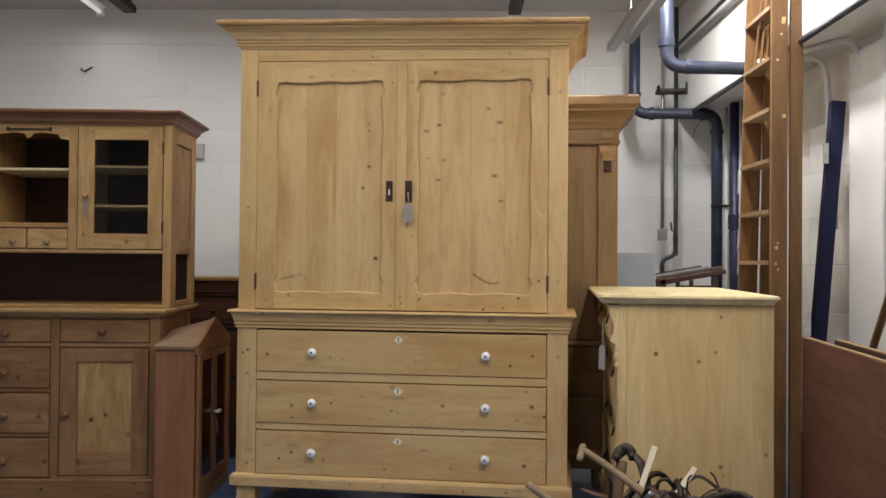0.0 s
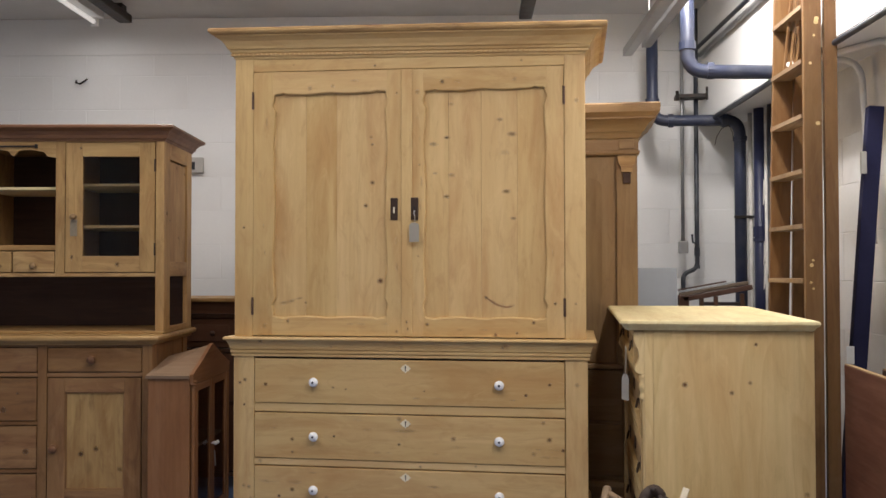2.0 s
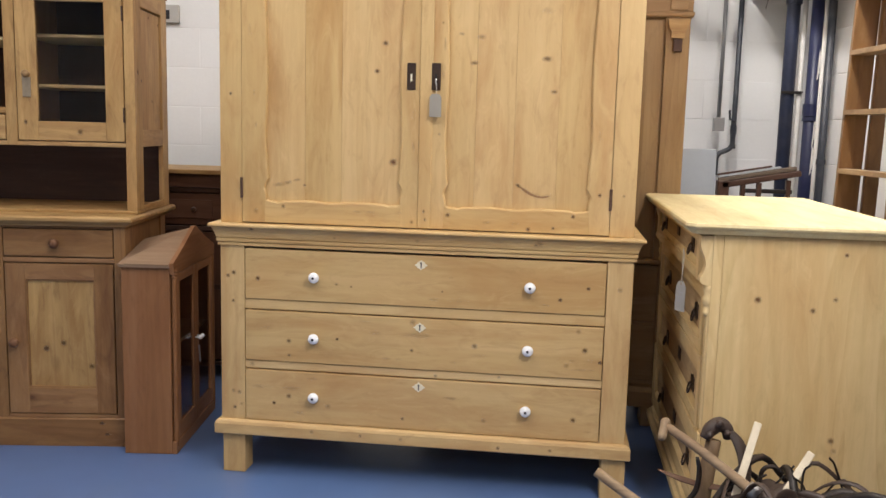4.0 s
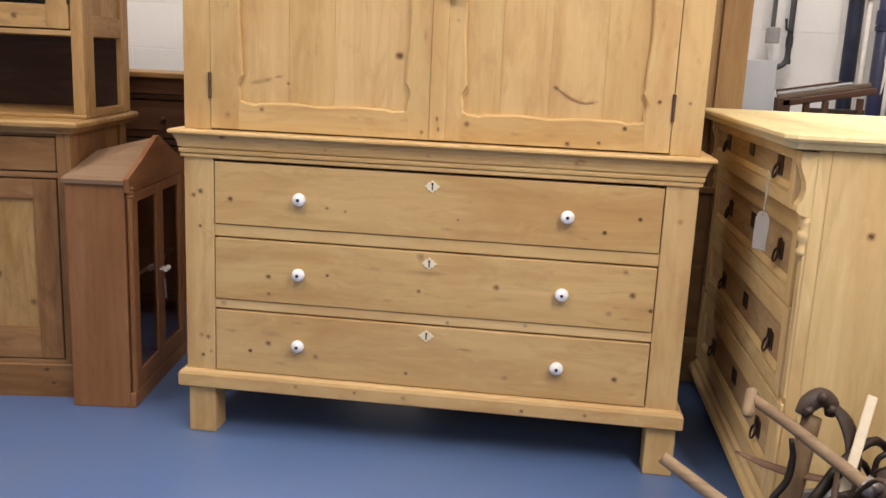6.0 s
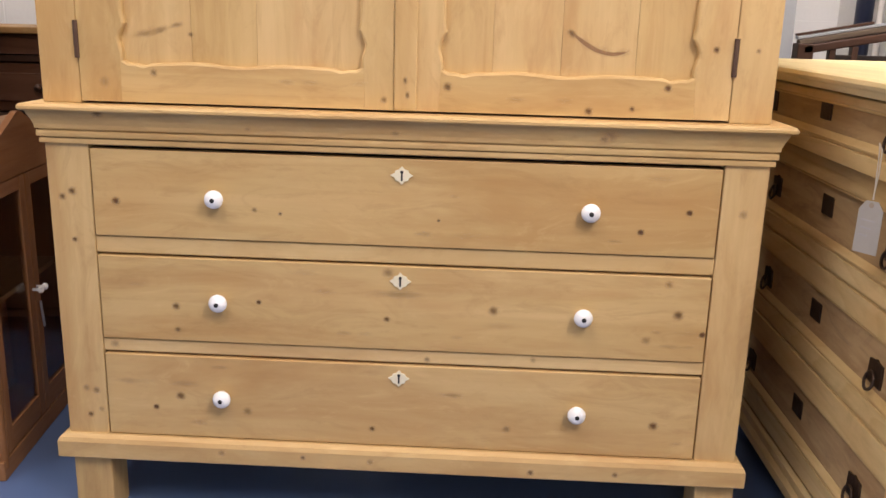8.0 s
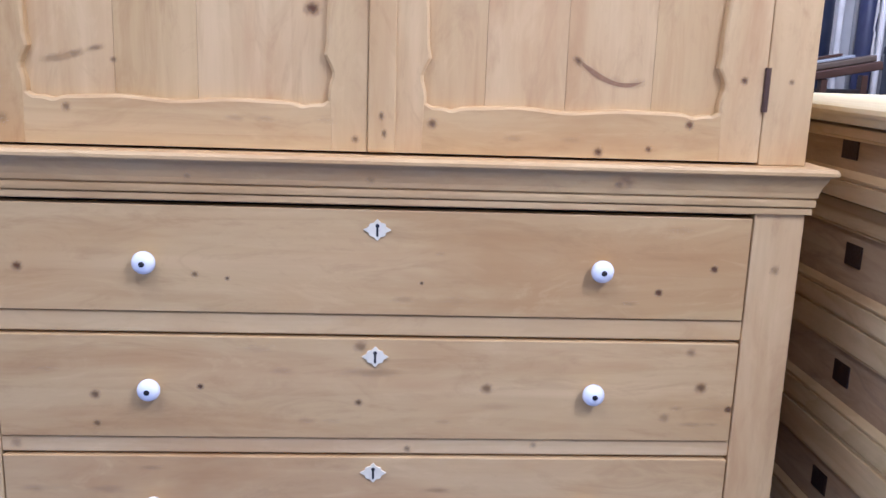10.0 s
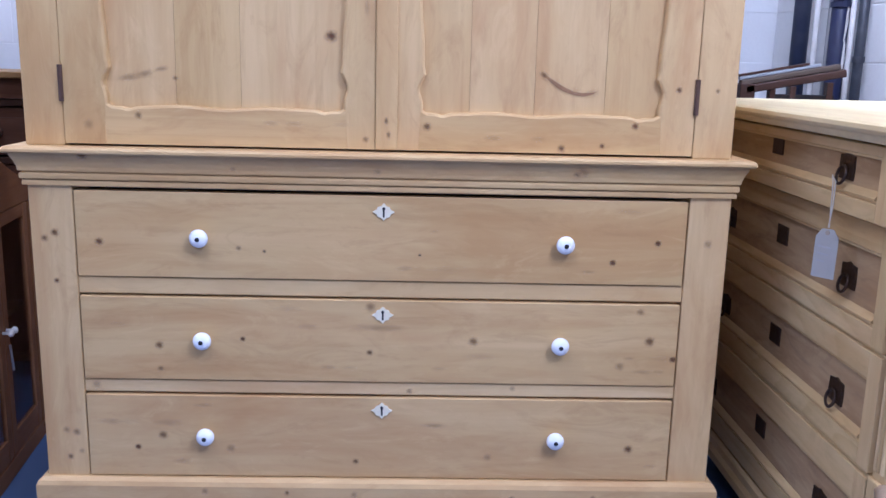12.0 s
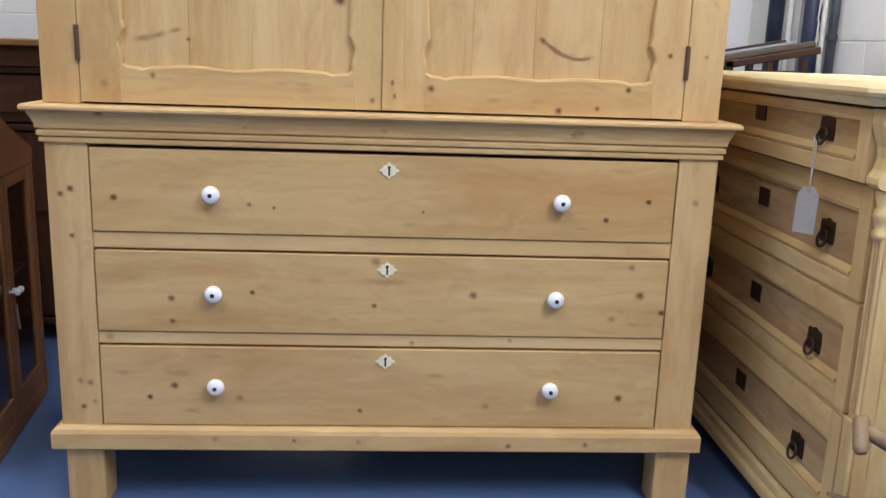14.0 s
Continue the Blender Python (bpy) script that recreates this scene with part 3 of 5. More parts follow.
for kx, ky, kz, r in ((-1.324, FY, 0.743, 0.010), (-1.345, FY, 0.731, 0.009), (-1.326, FY, 0.641, 0.007), (-1.327, FY, 0.309, 0.009), (-1.305, FY, 0.304, 0.010), (-1.297, FY, 0.26, 0.008), (-1.322, FY, 0.247, 0.008),
                      (0.033, FY, 0.743, 0.0127), (-1.258, FY + 0.004, 0.412, 0.012), (-0.366, FY + 0.004, 0.415, 0.008), (-0.589, FY + 0.004, 0.406, 0.008), (-0.777, UY + 0.001, 2.03, 0.007), (-1.122, UY + 0.001, 2.045, 0.005),
                      (-0.18, UY + 0.001, 2.03, 0.007), (0.036, UY, 1.863, 0.012), (0.03, UY, 1.06, 0.006), (-1.335, UY, 1.372, 0.007), (-1.03, FY - 0.020, 0.178, 0.009), (-0.852, FY - 0.020, 0.176, 0.007), (-0.706, FY - 0.020, 0.173, 0.009), (-0.18, FY - 0.020, 0.17, 0.008), (-0.36, FY - 0.020, 0.166, 0.009)):
    knot(kx, ky, kz, r, press)
for kx, kz, r, tl in ((-0.243, 0.893, 0.013, 25), (-0.255, 0.888, 0.008, 0), (-0.66, 0.885, 0.008, 0), (-1.249, 0.905, 0.010, 0), (-0.95, 0.884, 0.006, 0)):
    knot(kx, FY - 0.026, kz, r, press, stretch=1.5, mat=KNOT, tilt=tl)
# long split knot low on the second door, a shorter one on the first
b, rows = bmesh.new(), []
for i in range(21):
    t = i / 20
    x, z = -0.318 + 0.106 * t, 1.079 - 0.037 * math.sin(t * 2.0) + 0.008 * t * t
    w = 0.0050 * math.sin(math.pi * min(1.0, 0.12 + 0.95 * t)) ** 0.6 * (1 + 0.25 * math.sin(9 * t)) + 0.0004
    rows.append([b.verts.new((x, UY + 0.0158, z - w)), b.verts.new((x, UY + 0.0158, z + w * 0.7))])
for p, q in zip(rows, rows[1:]):
    b.faces.new((p[0], q[0], q[1], p[1]))
part("split_knot", b, plain("split_knot_brown", (0.31, 0.168, 0.074), 0.6, vary=0.45, scale=140, relief=0.3), right_door, "long brown split knot")
for kx, kz, r, tl in ((-0.30, 1.066, 0.012, 30), (-0.262, 1.052, 0.012, 12), (-0.225, 1.05, 0.010, -8)):
    knot(kx, UY + 0.0162, kz, r, right_door, stretch=2.2, mat=SMEAR, tilt=tl)
knot(-0.325, UY + 0.0156, 1.083, 0.009, right_door, stretch=1.5, mat=KNOT, tilt=35)
for kx, kz, tl, r in ((-1.165, 1.060, -8, 0.010), (-1.135, 1.067, -18, 0.009), (-1.10, 1.078, -12, 0.007)):
    knot(kx, UY + 0.0162, kz, r, left_door, stretch=2.8, mat=FAINT, tilt=tl)
# smudges of old wax and bruises on rails and drawers
smears = random.Random(31)
for n in range(26):
    kx, kz = smears.uniform(-1.25, -0.04), smears.choice((0.24, 0.33, 0.37, 0.46, 0.49, 0.55, 0.59, 0.68, 0.76, 0.81))
    knot(kx, FY - 0.001 - 0.0001 * n, kz, smears.uniform(0.005, 0.012), press, stretch=smears.uniform(2.5, 5.0), mat=SMEAR)
for n in range(22):
    kx, kz = smears.choice((-1.25, -0.70, -0.59, -0.05)) + smears.uniform(-0.015, 0.015), smears.uniform(1.1, 1.9)
    if n > 13:
        kx, kz = smears.uniform(-1.1, -0.15), smears.choice((0.955, 0.975, 1.955, 1.97))
    knot(kx, UY - 0.0012 - 0.0001 * n, kz, smears.uniform(0.012, 0.03) if n < 14 else 0.008, press, stretch=0.35 if n < 14 else 3.0, mat=SMEAR)
for d, hx, hz in ((left_door, -1.296, 1.900), (left_door, -1.296, 1.046), (right_door, -0.013, 1.885), (right_door, -0.013, 1.046)):
    part("hinge", tube(bmesh.new(), [(hx, UY - 0.004, hz - 0.036), (hx, UY - 0.004, hz + 0.036)], 0.005, 10), RUSTY, d, "browned iron hinge knuckle")
for d, kx in ((left_door, -0.697), (right_door, -0.612)):
    pl = part("key_plate", bx(kx - 0.015, kx + 0.015, UY - 0.0105 if kx > -0.65 else UY - 0.0045, UY - 0.001, 1.397, 1.487, bevel=0.002), OLDBRASS, d, "blackened brass lock plate")
    part("keyhole", bx(kx - 0.003, kx + 0.003, UY - 0.0115 if kx > -0.65 else UY - 0.0055, UY - 0.003, 1.425, 1.45), BONE if kx < -0.65 else BLACKP, pl)
key_tag = thing("key_tag", "grey card price tag on a key in the press door", "price tag", pose(-0.610, UY - 0.016, 1.432))
part("key", tube(bmesh.new(), [(0, 0.008, 0), (0, -0.012, 0), (0, -0.014, -0.012), (0.004, -0.014, -0.02)], 0.0025, 8), STEEL, key_tag)
part("string", tube(bmesh.new(), [(0, -0.013, -0.005), (0.003, -0.012, -0.03), (0.002, -0.010, -0.052)], 0.0012, 6), STRING, key_tag)
part("card", prism(bmesh.new(), [(-0.02, -0.125), (0.02, -0.125), (0.02, -0.058), (0.012, -0.048), (-0.012, -0.048), (-0.02, -0.058)], -0.012, -0.011), plain("grey_tag_card", (0.30, 0.27, 0.22), 0.7, vary=0.1), key_tag)
part("cornice", moulding(bmesh.new(), UX0, UX1, UY, BACK, [(-0.02, 2.06), (0.004, 2.06), (0.006, 2.068), (0.010, 2.070), (0.010, 2.082), (0.016, 2.086), (0.019, 2.094), (0.026, 2.098), (0.030, 2.108), (0.042, 2.126), (0.058, 2.138), (0.066, 2.141), (0.066, 2.147), (-0.02, 2.147)]), PINE["x"], press)
part("cornice_lip", moulding(bmesh.new(), UX0, UX1, UY, BACK, [(-0.02, 2.1472), (0.068, 2.1472), (0.080, 2.150), (0.0865, 2.157), (0.087, 2.166), (0.080, 2.172), (-0.02, 2.172)]), AGED["x"], press, "browned top edge of the cornice")
b = bmesh.new()
for i in range(74):
    x = UX0 - 0.008 + i * (UX1 - UX0 + 0.016) / 73
    box(b, x - 0.007, x + 0.007, UY - 0.0155, UY - 0.008, 2.0715, 2.0805, m=None)
part("carved_bead", b, PINE["x"], press, "row of small carved beads")


def settle(ob):
    """The head of the old cupboard has sunk out of square towards the window side."""
    for v in ob.data.vertices:
        if v.co.z > 1.94 and ob.matrix_local == Matrix():
            u = (v.co.x - UX0) / (UX1 - UX0)
            grow = min(1.0, (v.co.z - 1.94) / 0.06)
            top = min(1.0, max(0.0, (v.co.z - 2.03) / 0.03))
            v.co.z += grow * (0.015 - 0.019 * u) + top * (0.003 - 0.014 * u)


for ob in press.children_recursive:
    settle(ob)


# ---- kitchen dresser ----
def offset(pts, o):
    """Closed outline (anticlockwise seen from above) moved outwards by o."""
    out = []
    for i, p in enumerate(pts):
        a, b, c = Vector(pts[i - 1]), Vector(p), Vector(pts[(i + 1) % len(pts)])
        n1, n2 = (b - a).normalized(), (c - b).normalized()
        n1, n2 = Vector((n1.y, -n1.x)), Vector((n2.y, -n2.x))
        k = (n1 + n2).normalized()
        out.append(b + k * (o / max(0.3, k.dot(n1))))
    return out


def ring_moulding(bm, pts, prof):
    loops = [[bm.verts.new((p.x, p.y, z)) for p in offset(pts, o)] for o, z in prof]
    for a, b in zip(loops, loops[1:]):
        for i in range(len(pts)):
            j = (i + 1) % len(pts)
            bm.faces.new((a[i], a[j], b[j], b[i]))
    bm.faces.new(loops[0]), bm.faces.new(loops[-1])
    return bm


def wood_knob(parent, x, y, z, mat, r=0.019):
    return part("knob", lathe(bmesh.new(), [(0.008, 0), (0.0075, 0.010), (r * 0.75, 0.014), (r, 0.022), (r * 0.95, 0.030), (r * 0.6, 0.036), (0.002, 0.038)], pose(x, y, z, 90, 0, 0), 18), mat, parent, "turned wooden knob", True)


def frame_door(parent, name, x0, x1, z0, z1, w, y, mats, panel, thick=0.022, label="", recess=0.010, wide=None, field=None):
    """Framed door or drawer front: rails, stiles and a recessed panel or pane."""
    wl, wr, wb, wt = wide or (w, w, w, w)
    d = part(name, bx(x0 + wl - 0.008, x1 - wr + 0.008, y + recess, y + recess + (0.004 if field else 0.008), z0 + wb - 0.008, z1 - wt + 0.008), panel, parent, label)
    part("stile", bx(x0, x0 + wl, y, y + thick, z0, z1, bevel=0.002), mats["z"], d)
    part("stile", bx(x1 - wr, x1, y, y + thick, z0, z1, bevel=0.002), mats["z"], d)
    part("rail", bx(x0 + wl, x1 - wr, y + 0.0006, y + thick, z0, z0 + wb, bevel=0.002), mats["x"], d)
    part("rail", bx(x0 + wl, x1 - wr, y + 0.0006, y + thick, z1 - wt, z1, bevel=0.002), mats["x"], d)
    if recess > 0.005 and not field:
        for bz in (z0 + wb, z1 - wt - 0.006):
            part("bead", bx(x0 + wl, x1 - wr, y + 0.003, y + recess + 0.002, bz, bz + 0.006, bevel=0.002), mats["x"], d)
        for b0 in (x0 + wl, x1 - wr - 0.006):
            part("bead", bx(b0, b0 + 0.006, y + 0.0035, y + recess + 0.002, z0 + wb + 0.006, z1 - wt - 0.006, bevel=0.002), mats["z"], d)
    return d


DRESSER = pose(-1.80, 4.03, 0, 0, 0, 9)
dresser = thing("kitchen_dresser", "aged pine kitchen dresser, glazed doors above open niche and drawers", "dresser", DRESSER)
LOW = [(-1.42, 0.0), (-0.016, 0.0), (-0.016, 0.54), (-1.42, 0.54)]
# the upper part is shallower and stands back from the edge of the worktop
UF, UB = 0.09, 0.53
HIGH = [(-1.31, UF), (0.005, UF), (0.005, UB), (-1.31, UB)]
# lower carcass
part("plinth", ring_moulding(bmesh.new(), LOW, [(0.006, 0.0), (0.006, 0.108), (0.0, 0.114), (-0.02, 0.114)]), RUDDY_SHADED["x"], dresser, "reddish worn plinth board")
part("worktop", ring_moulding(bmesh.new(), LOW, [(0.0, 0.868), (0.012, 0.868), (0.018, 0.876), (0.030, 0.884), (0.036, 0.890), (0.036, 0.900), (0.030, 0.907), (0.0, 0.909)]), AGED["x"], dresser, "scrubbed pine worktop with moulded edge")
# dark wood here stands for the shade in door and drawer gaps
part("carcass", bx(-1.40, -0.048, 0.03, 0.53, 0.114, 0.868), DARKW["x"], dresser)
part("side_panel", bx(-0.046, -0.024, 0.024, 0.54, 0.114, 0.868), RUDDY_SHADED["z"], dresser)
part("side_stile", bx(-0.024, -0.017, 0.024, 0.10, 0.114, 0.868, bevel=0.002), RUDDY_SHADED["z"], dresser)
part("side_stile", bx(-0.024, -0.017, 0.47, 0.54, 0.114, 0.868, bevel=0.002), RUDDY_SHADED["z"], dresser)
part("side_panel", bx(-1.42, -1.40, 0.024, 0.54, 0.114, 0.868), RUDDY_SHADED["z"], dresser)
for x0, x1 in ((-0.060, -0.016), (-0.519, -0.479), (-0.965, -0.919), (-1.42, -1.38)):
    part("stile", bx(x0, x1, 0.0, 0.024, 0.114, 0.868, bevel=0.002), RUDDY_SHADED["z"], dresser)
for x0, x1 in ((-0.479, -0.060), (-0.919, -0.519), (-1.38, -0.965)):
    part("rail", bx(x0, x1, 0.002, 0.024, 0.7265, 0.7445, bevel=0.002), RUDDY_SHADED["x"], dresser)
    part("rail", bx(x0, x1, 0.002, 0.024, 0.858, 0.868, bevel=0.002), RUDDY_SHADED["x"], dresser)


def dresser_drawer(x0, x1, z0, z1, knobs, spots=()):
    d = part("drawer", bx(x0, x1, -0.001, 0.02, z0, z1, bevel=0.003), RUDDY_SHADED["x"], dresser)
    for kx, kz in knobs:
        wood_knob(d, kx, 0, kz, CORNICE["x"])
    for sx, sz, r in spots:
        knot(sx, -0.001, sz, r * 1.3, d, mat=DEEP)
    return d


dresser_drawer(-0.475, -0.064, 0.749, 0.854, [(-0.276, 0.803)])
dresser_drawer(-0.915, -0.523, 0.749, 0.854, [(-0.722, 0.787)])
dresser_drawer(-1.376, -0.969, 0.749, 0.854, [(-1.17, 0.80)])
for z0, z1, kz, sp in ((0.536, 0.721, 0.611, [(-0.667, 0.583, 0.013), (-0.605, 0.655, 0.006)]), (0.327, 0.510, 0.406, [(-0.568, 0.401, 0.014)]), (0.120, 0.300, 0.195, [(-0.538, 0.191, 0.012)])):
    dresser_drawer(-0.915, -0.523, z0, z1, [(-0.722, kz)], sp)
    if z0 > 0.2:
        part("rail", bx(-0.919, -0.519, 0.002, 0.024, z0 - 0.021, z0 - 0.004, bevel=0.002), RUDDY_SHADED["x"], dresser)
for x0, x1, kx in ((-0.474, -0.065, -0.440), (-1.376, -0.969, -1.00)):
    d = frame_door(dresser, "door", x0, x1, 0.131, 0.7215, 0.07, -0.001, RUDDY_SHADED, AGED["z"], wide=(0.076, 0.072, 0.101, 0.061), label="panelled pine cupboard door, closed")
    wood_knob(d, kx, 0, 0.416, CORNICE["x"])
    for sx, sz, r in ((-0.330, 0.387, 0.013), (-0.263, 0.410, 0.013), (-0.158, 0.319, 0.013)):
        knot(sx + (x0 + 0.474), 0.0085, sz, r * 1.3, d, mat=DEEP)
part("rail", bx(-0.479, -0.060, 0.002, 0.024, 0.114, 0.127, bevel=0.002), RUDDY_SHADED["x"], dresser)
part("rail", bx(-1.38, -0.965, 0.002, 0.024, 0.114, 0.127, bevel=0.002), RUDDY_SHADED["x"], dresser)
for kx, kz, r in ((-0.12, 0.095, 0.010), (-0.10, 0.05, 0.009), (-0.55, 0.07, 0.010)):
    knot(kx, -0.0065, kz, r, dresser, mat=DEEP, stretch=1.5)
# upper part
TOPZ = 1.784
part("foot_rail", bx(-1.31, 0.006, UF - 0.004, UB, 0.909, 0.921, bevel=0.003), AGED["x"], dresser)
# near-black back: the shade of the interior is put into its colour
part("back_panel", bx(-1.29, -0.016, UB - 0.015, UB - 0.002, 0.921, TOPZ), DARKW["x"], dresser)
part("cupboard_floor", bx(-1.29, -0.017, UF + 0.03, UB - 0.015, 1.166, 1.184), AGED["x"], dresser)
part("cupboard_top", bx(-1.29, -0.017, UF + 0.03, UB - 0.015, TOPZ - 0.02, TOPZ), AGED["x"], dresser)
for z in (1.390, 1.582):
    for x0, x1 in ((-0.452, -0.018), (-1.29, -0.91)):
        part("shelf", bx(x0, x1, UF + 0.07, UB - 0.016, z, z + 0.012, bevel=0.002), BLEACHED["x"], dresser)
part("shelf", bx(-0.876, -0.462, UF + 0.05, UB - 0.016, 1.564, 1.577, bevel=0.002), BLEACHED["x"], dresser)
part("shelf", bx(-0.876, -0.485, UF + 0.004, UB - 0.016, 1.286, 1.310, bevel=0.003), AGED["x"], dresser)
for x in (-0.457, -0.885):
    part("divider", bx(x - 0.006, x + 0.006, UF + 0.03, UB - 0.015, 1.185, TOPZ - 0.021), AGED["z"], dresser)
for x0, x1, z0 in ((-0.034, 0.005, 0.921), (-0.486, -0.444, 1.168), (-0.916, -0.877, 1.168), (-1.31, -1.27, 0.921)):
    part("post", bx(x0, x1, UF, UF + 0.03, z0, TOPZ, bevel=0.002), AGED["z"], dresser)
part("rail", bx(-1.27, -0.034, UF + 0.001, UF + 0.026, 1.166, 1.183, bevel=0.003), AGED["x"], dresser)
part("rail", bx(-0.444, -0.034, UF + 0.002, UF + 0.026, 1.776, TOPZ), AGED["x"], dresser)
# scalloped apron over the open shelf: a pointed drop in the middle of two shallow arches
pts = [(-0.877, TOPZ), (-0.486, TOPZ)]
for i in range(61):
    t = i / 60
    e = abs(2 * t - 1)
    z = 1.738 - 0.004 * math.cos(9 * e)
    if e > 0.80:
        z = 1.712 - 0.006 * (e - 0.8) / 0.2
    elif e > 0.70:
        z = 1.738 - 0.026 * (e - 0.70) / 0.10
    elif e < 0.10:
        z = 1.714 + 0.022 * (e / 0.10) ** 1.5
    pts.append((-0.486 - 0.391 * t, z))
apron = part("apron", prism(bmesh.new(), pts, UF + 0.002, UF + 0.02), AGED["x"], dresser)
part("rod", tube(bmesh.new(), [(-0.775, UF - 0.004, 1.757), (-0.575, UF - 0.004, 1.757)], 0.0035, 8), BLACKP, apron, "dark iron rod")
for x in (-0.775, -0.575):
    part("rod_end", bx(x - 0.006, x + 0.006, UF - 0.006, UF + 0.003, 1.749, 1.766, bevel=0.001), BLACKP, apron)
for x0, x1, kx in ((-0.872, -0.684, -0.735), (-0.677, -0.490, -0.575)):
    d = part("small_drawer", bx(x0, x1, UF, UF + 0.03, 1.187, 1.281, bevel=0.003), AGED["x"], dresser)
    wood_knob(d, kx, UF, 1.216, BROWN["x"], 0.016)
for x0, x1, lx in ((-0.440, -0.038, -0.402), (-1.268, -0.920, -0.965)):
    near = x0 > -1
    d = frame_door(dresser, "glazed_door", x0, x1, 1.187, 1.774, 0.06, UF - 0.002, AGED, GLASS, wide=(0.076, 0.069, 0.073, 0.064) if near else (0.05, 0.062, 0.073, 0.064), field=True, label="glazed pine door, closed")
    part("latch", bx(lx - 0.016, lx + 0.016, UF - 0.006, UF - 0.001, 1.35, 1.425, bevel=0.002), plain("worn_lock_plate", (0.30, 0.24, 0.16), 0.6, vary=0.3, scale=90), d, "worn pale wooden lock block")
    wood_knob(d, lx + 0.006, UF - 0.003, 1.437, BROWN["x"], 0.014)
    knot(x0 + 0.235, UF - 0.0025, 1.222, 0.016, d, mat=DEEP)
    knot(x0 + 0.03, UF - 0.0025, 1.255, 0.012, d, stretch=0.7)
    knot(x0 + 0.068, UF - 0.0025, 1.748, 0.010, d, mat=DEEP)
    for hz in (1.29, 1.67):
        hx = x1 + 0.001 if near else x0 - 0.001
        part("hinge", tube(bmesh.new(), [(hx, UF - 0.004, hz - 0.028), (hx, UF - 0.004, hz + 0.028)], 0.004, 8), OLDBRASS, d)
for nm, y0, y1, z0, z1, mt, xi in (("side_stile", UF + 0.03, 0.180, 0.921, TOPZ, "z", 0.005), ("side_stile", 0.452, UB, 0.921, TOPZ, "z", 0.005), ("side_rail", 0.180, 0.452, 1.168, 1.235, "y", 0.0044),
                                   ("side_rail", 0.180, 0.452, 1.708, TOPZ, "y", 0.0044), ("side_rail", 0.180, 0.452, 0.921, 0.936, "y", 0.0044)):
    part(nm, bx(xi - 0.02, xi, y0, y1, z0, z1, bevel=0.002), AGED[mt], dresser)
# the panel has shrunk away from the frame along its top and back edges
part("side_panel", bx(-0.016, -0.003, 0.176, 0.446, 1.230, 1.702, bevel=0.002), AGED["z"], dresser)
# black sheet paints the shade seen through the gap
part("side_backing", bx(-0.018, -0.0165, 0.17, 0.46, 1.22, 1.72), BLACKP, dresser)
for kx, ky, kz, r in ((0.0055, 0.125, 1.455, 0.016), (0.0055, 0.17, 1.425, 0.010), (-0.0025, 0.30, 1.68, 0.008), (-0.0025, 0.43, 1.665, 0.010), (-0.0025, 0.33, 1.35, 0.008)):
    knot(0, 0, 0, r, dresser, pose(kx, ky, kz, 0, 0, 90), mat=DEEP)
part("side_panel", bx(-1.31, -1.29, UF + 0.03, UB, 0.921, TOPZ), AGED["z"], dresser)
part("cornice", ring_moulding(bmesh.new(), HIGH, [(-0.02, 1.780), (0.004, 1.780), (0.006, 1.788), (0.014, 1.792), (0.018, 1.806), (0.032, 1.822), (0.046, 1.829), (0.054, 1.835), (0.054, 1.845), (0.048, 1.849), (-0.02, 1.850)]), CORNICE["x"], dresser, "dark stained cornice")

# ---- small hanging cabinet standing on the floor ----
cab = thing("small_cabinet", "small reddish pine wall cabinet with gabled top, standing on the floor", "cabinet", pose(-1.606, 3.979, 0, 0, 0, 97))
# local: width along x, front towards -y
W, D, E = 0.56, 0.195, 0.738
for x0, x1 in ((0.0, 0.018), (W - 0.018, W)):
    part("side_panel", bx(x0, x1, 0.012, D, 0.0, E - 0.008, bevel=0.003), REDDISH["z"], cab)
part("back_panel", bx(0.018, W - 0.018, D - 0.012, D - 0.001, 0.02, E), REDDISH["z"], cab)
part("bottom_panel", bx(0.018, W - 0.018, 0.012, D - 0.012, 0.0, 0.02), REDDISH["x"], cab)
part("shelf", bx(0.018, W - 0.018, 0.03, D - 0.012, 0.40, 0.414), BROWN["x"], cab)
for far in (False, True):
    # boards fall from the pediment towards the back
    b, quad = bmesh.new(), []
    for y, ridge in ((0.010, 0.838), (D + 0.006, 0.786)):
        for x, z in ((-0.012, E - 0.010), (W / 2, ridge), (W / 2, ridge + 0.012), (-0.014, E + 0.003)):
            quad.append(b.verts.new((W - x if far else x, y, z)))
    for f in ((0, 1, 2, 3), (4, 5, 6, 7), (0, 1, 5, 4), (1, 2, 6, 5), (2, 3, 7, 6), (3, 0, 4, 7)):
        b.faces.new([quad[k] for k in f])
    part("roof_board", b, DUSTY["y"], cab, "dusty sloping roof board")
part("gable", prism(bmesh.new(), [(-0.004, E - 0.035), (W + 0.004, E - 0.035), (W + 0.010, E + 0.008), (W * 0.75, E + 0.062), (W / 2 + 0.02, 0.852), (W / 2, 0.857), (W / 2 - 0.02, 0.852), (W * 0.25, E + 0.062), (-0.010, E + 0.008)], -0.006, 0.010), REDDISH["x"], cab, "pedimented front board")
part("post", tube(bmesh.new(), [(0.016, 0.0, 0.03), (0.016, 0.0, 0.70)], 0.010, 10), REDDISH["z"], cab)
part("post", tube(bmesh.new(), [(W - 0.016, 0.0, 0.03), (W - 0.016, 0.0, 0.70)], 0.010, 10), REDDISH["z"], cab)
for z in (0.715, 0.702, 0.689):
    part("turned_ring", lathe(bmesh.new(), [(0.010, -0.005), (0.014, 0), (0.010, 0.005)], pose(0.016, 0, z), 12), REDDISH["z"], cab)
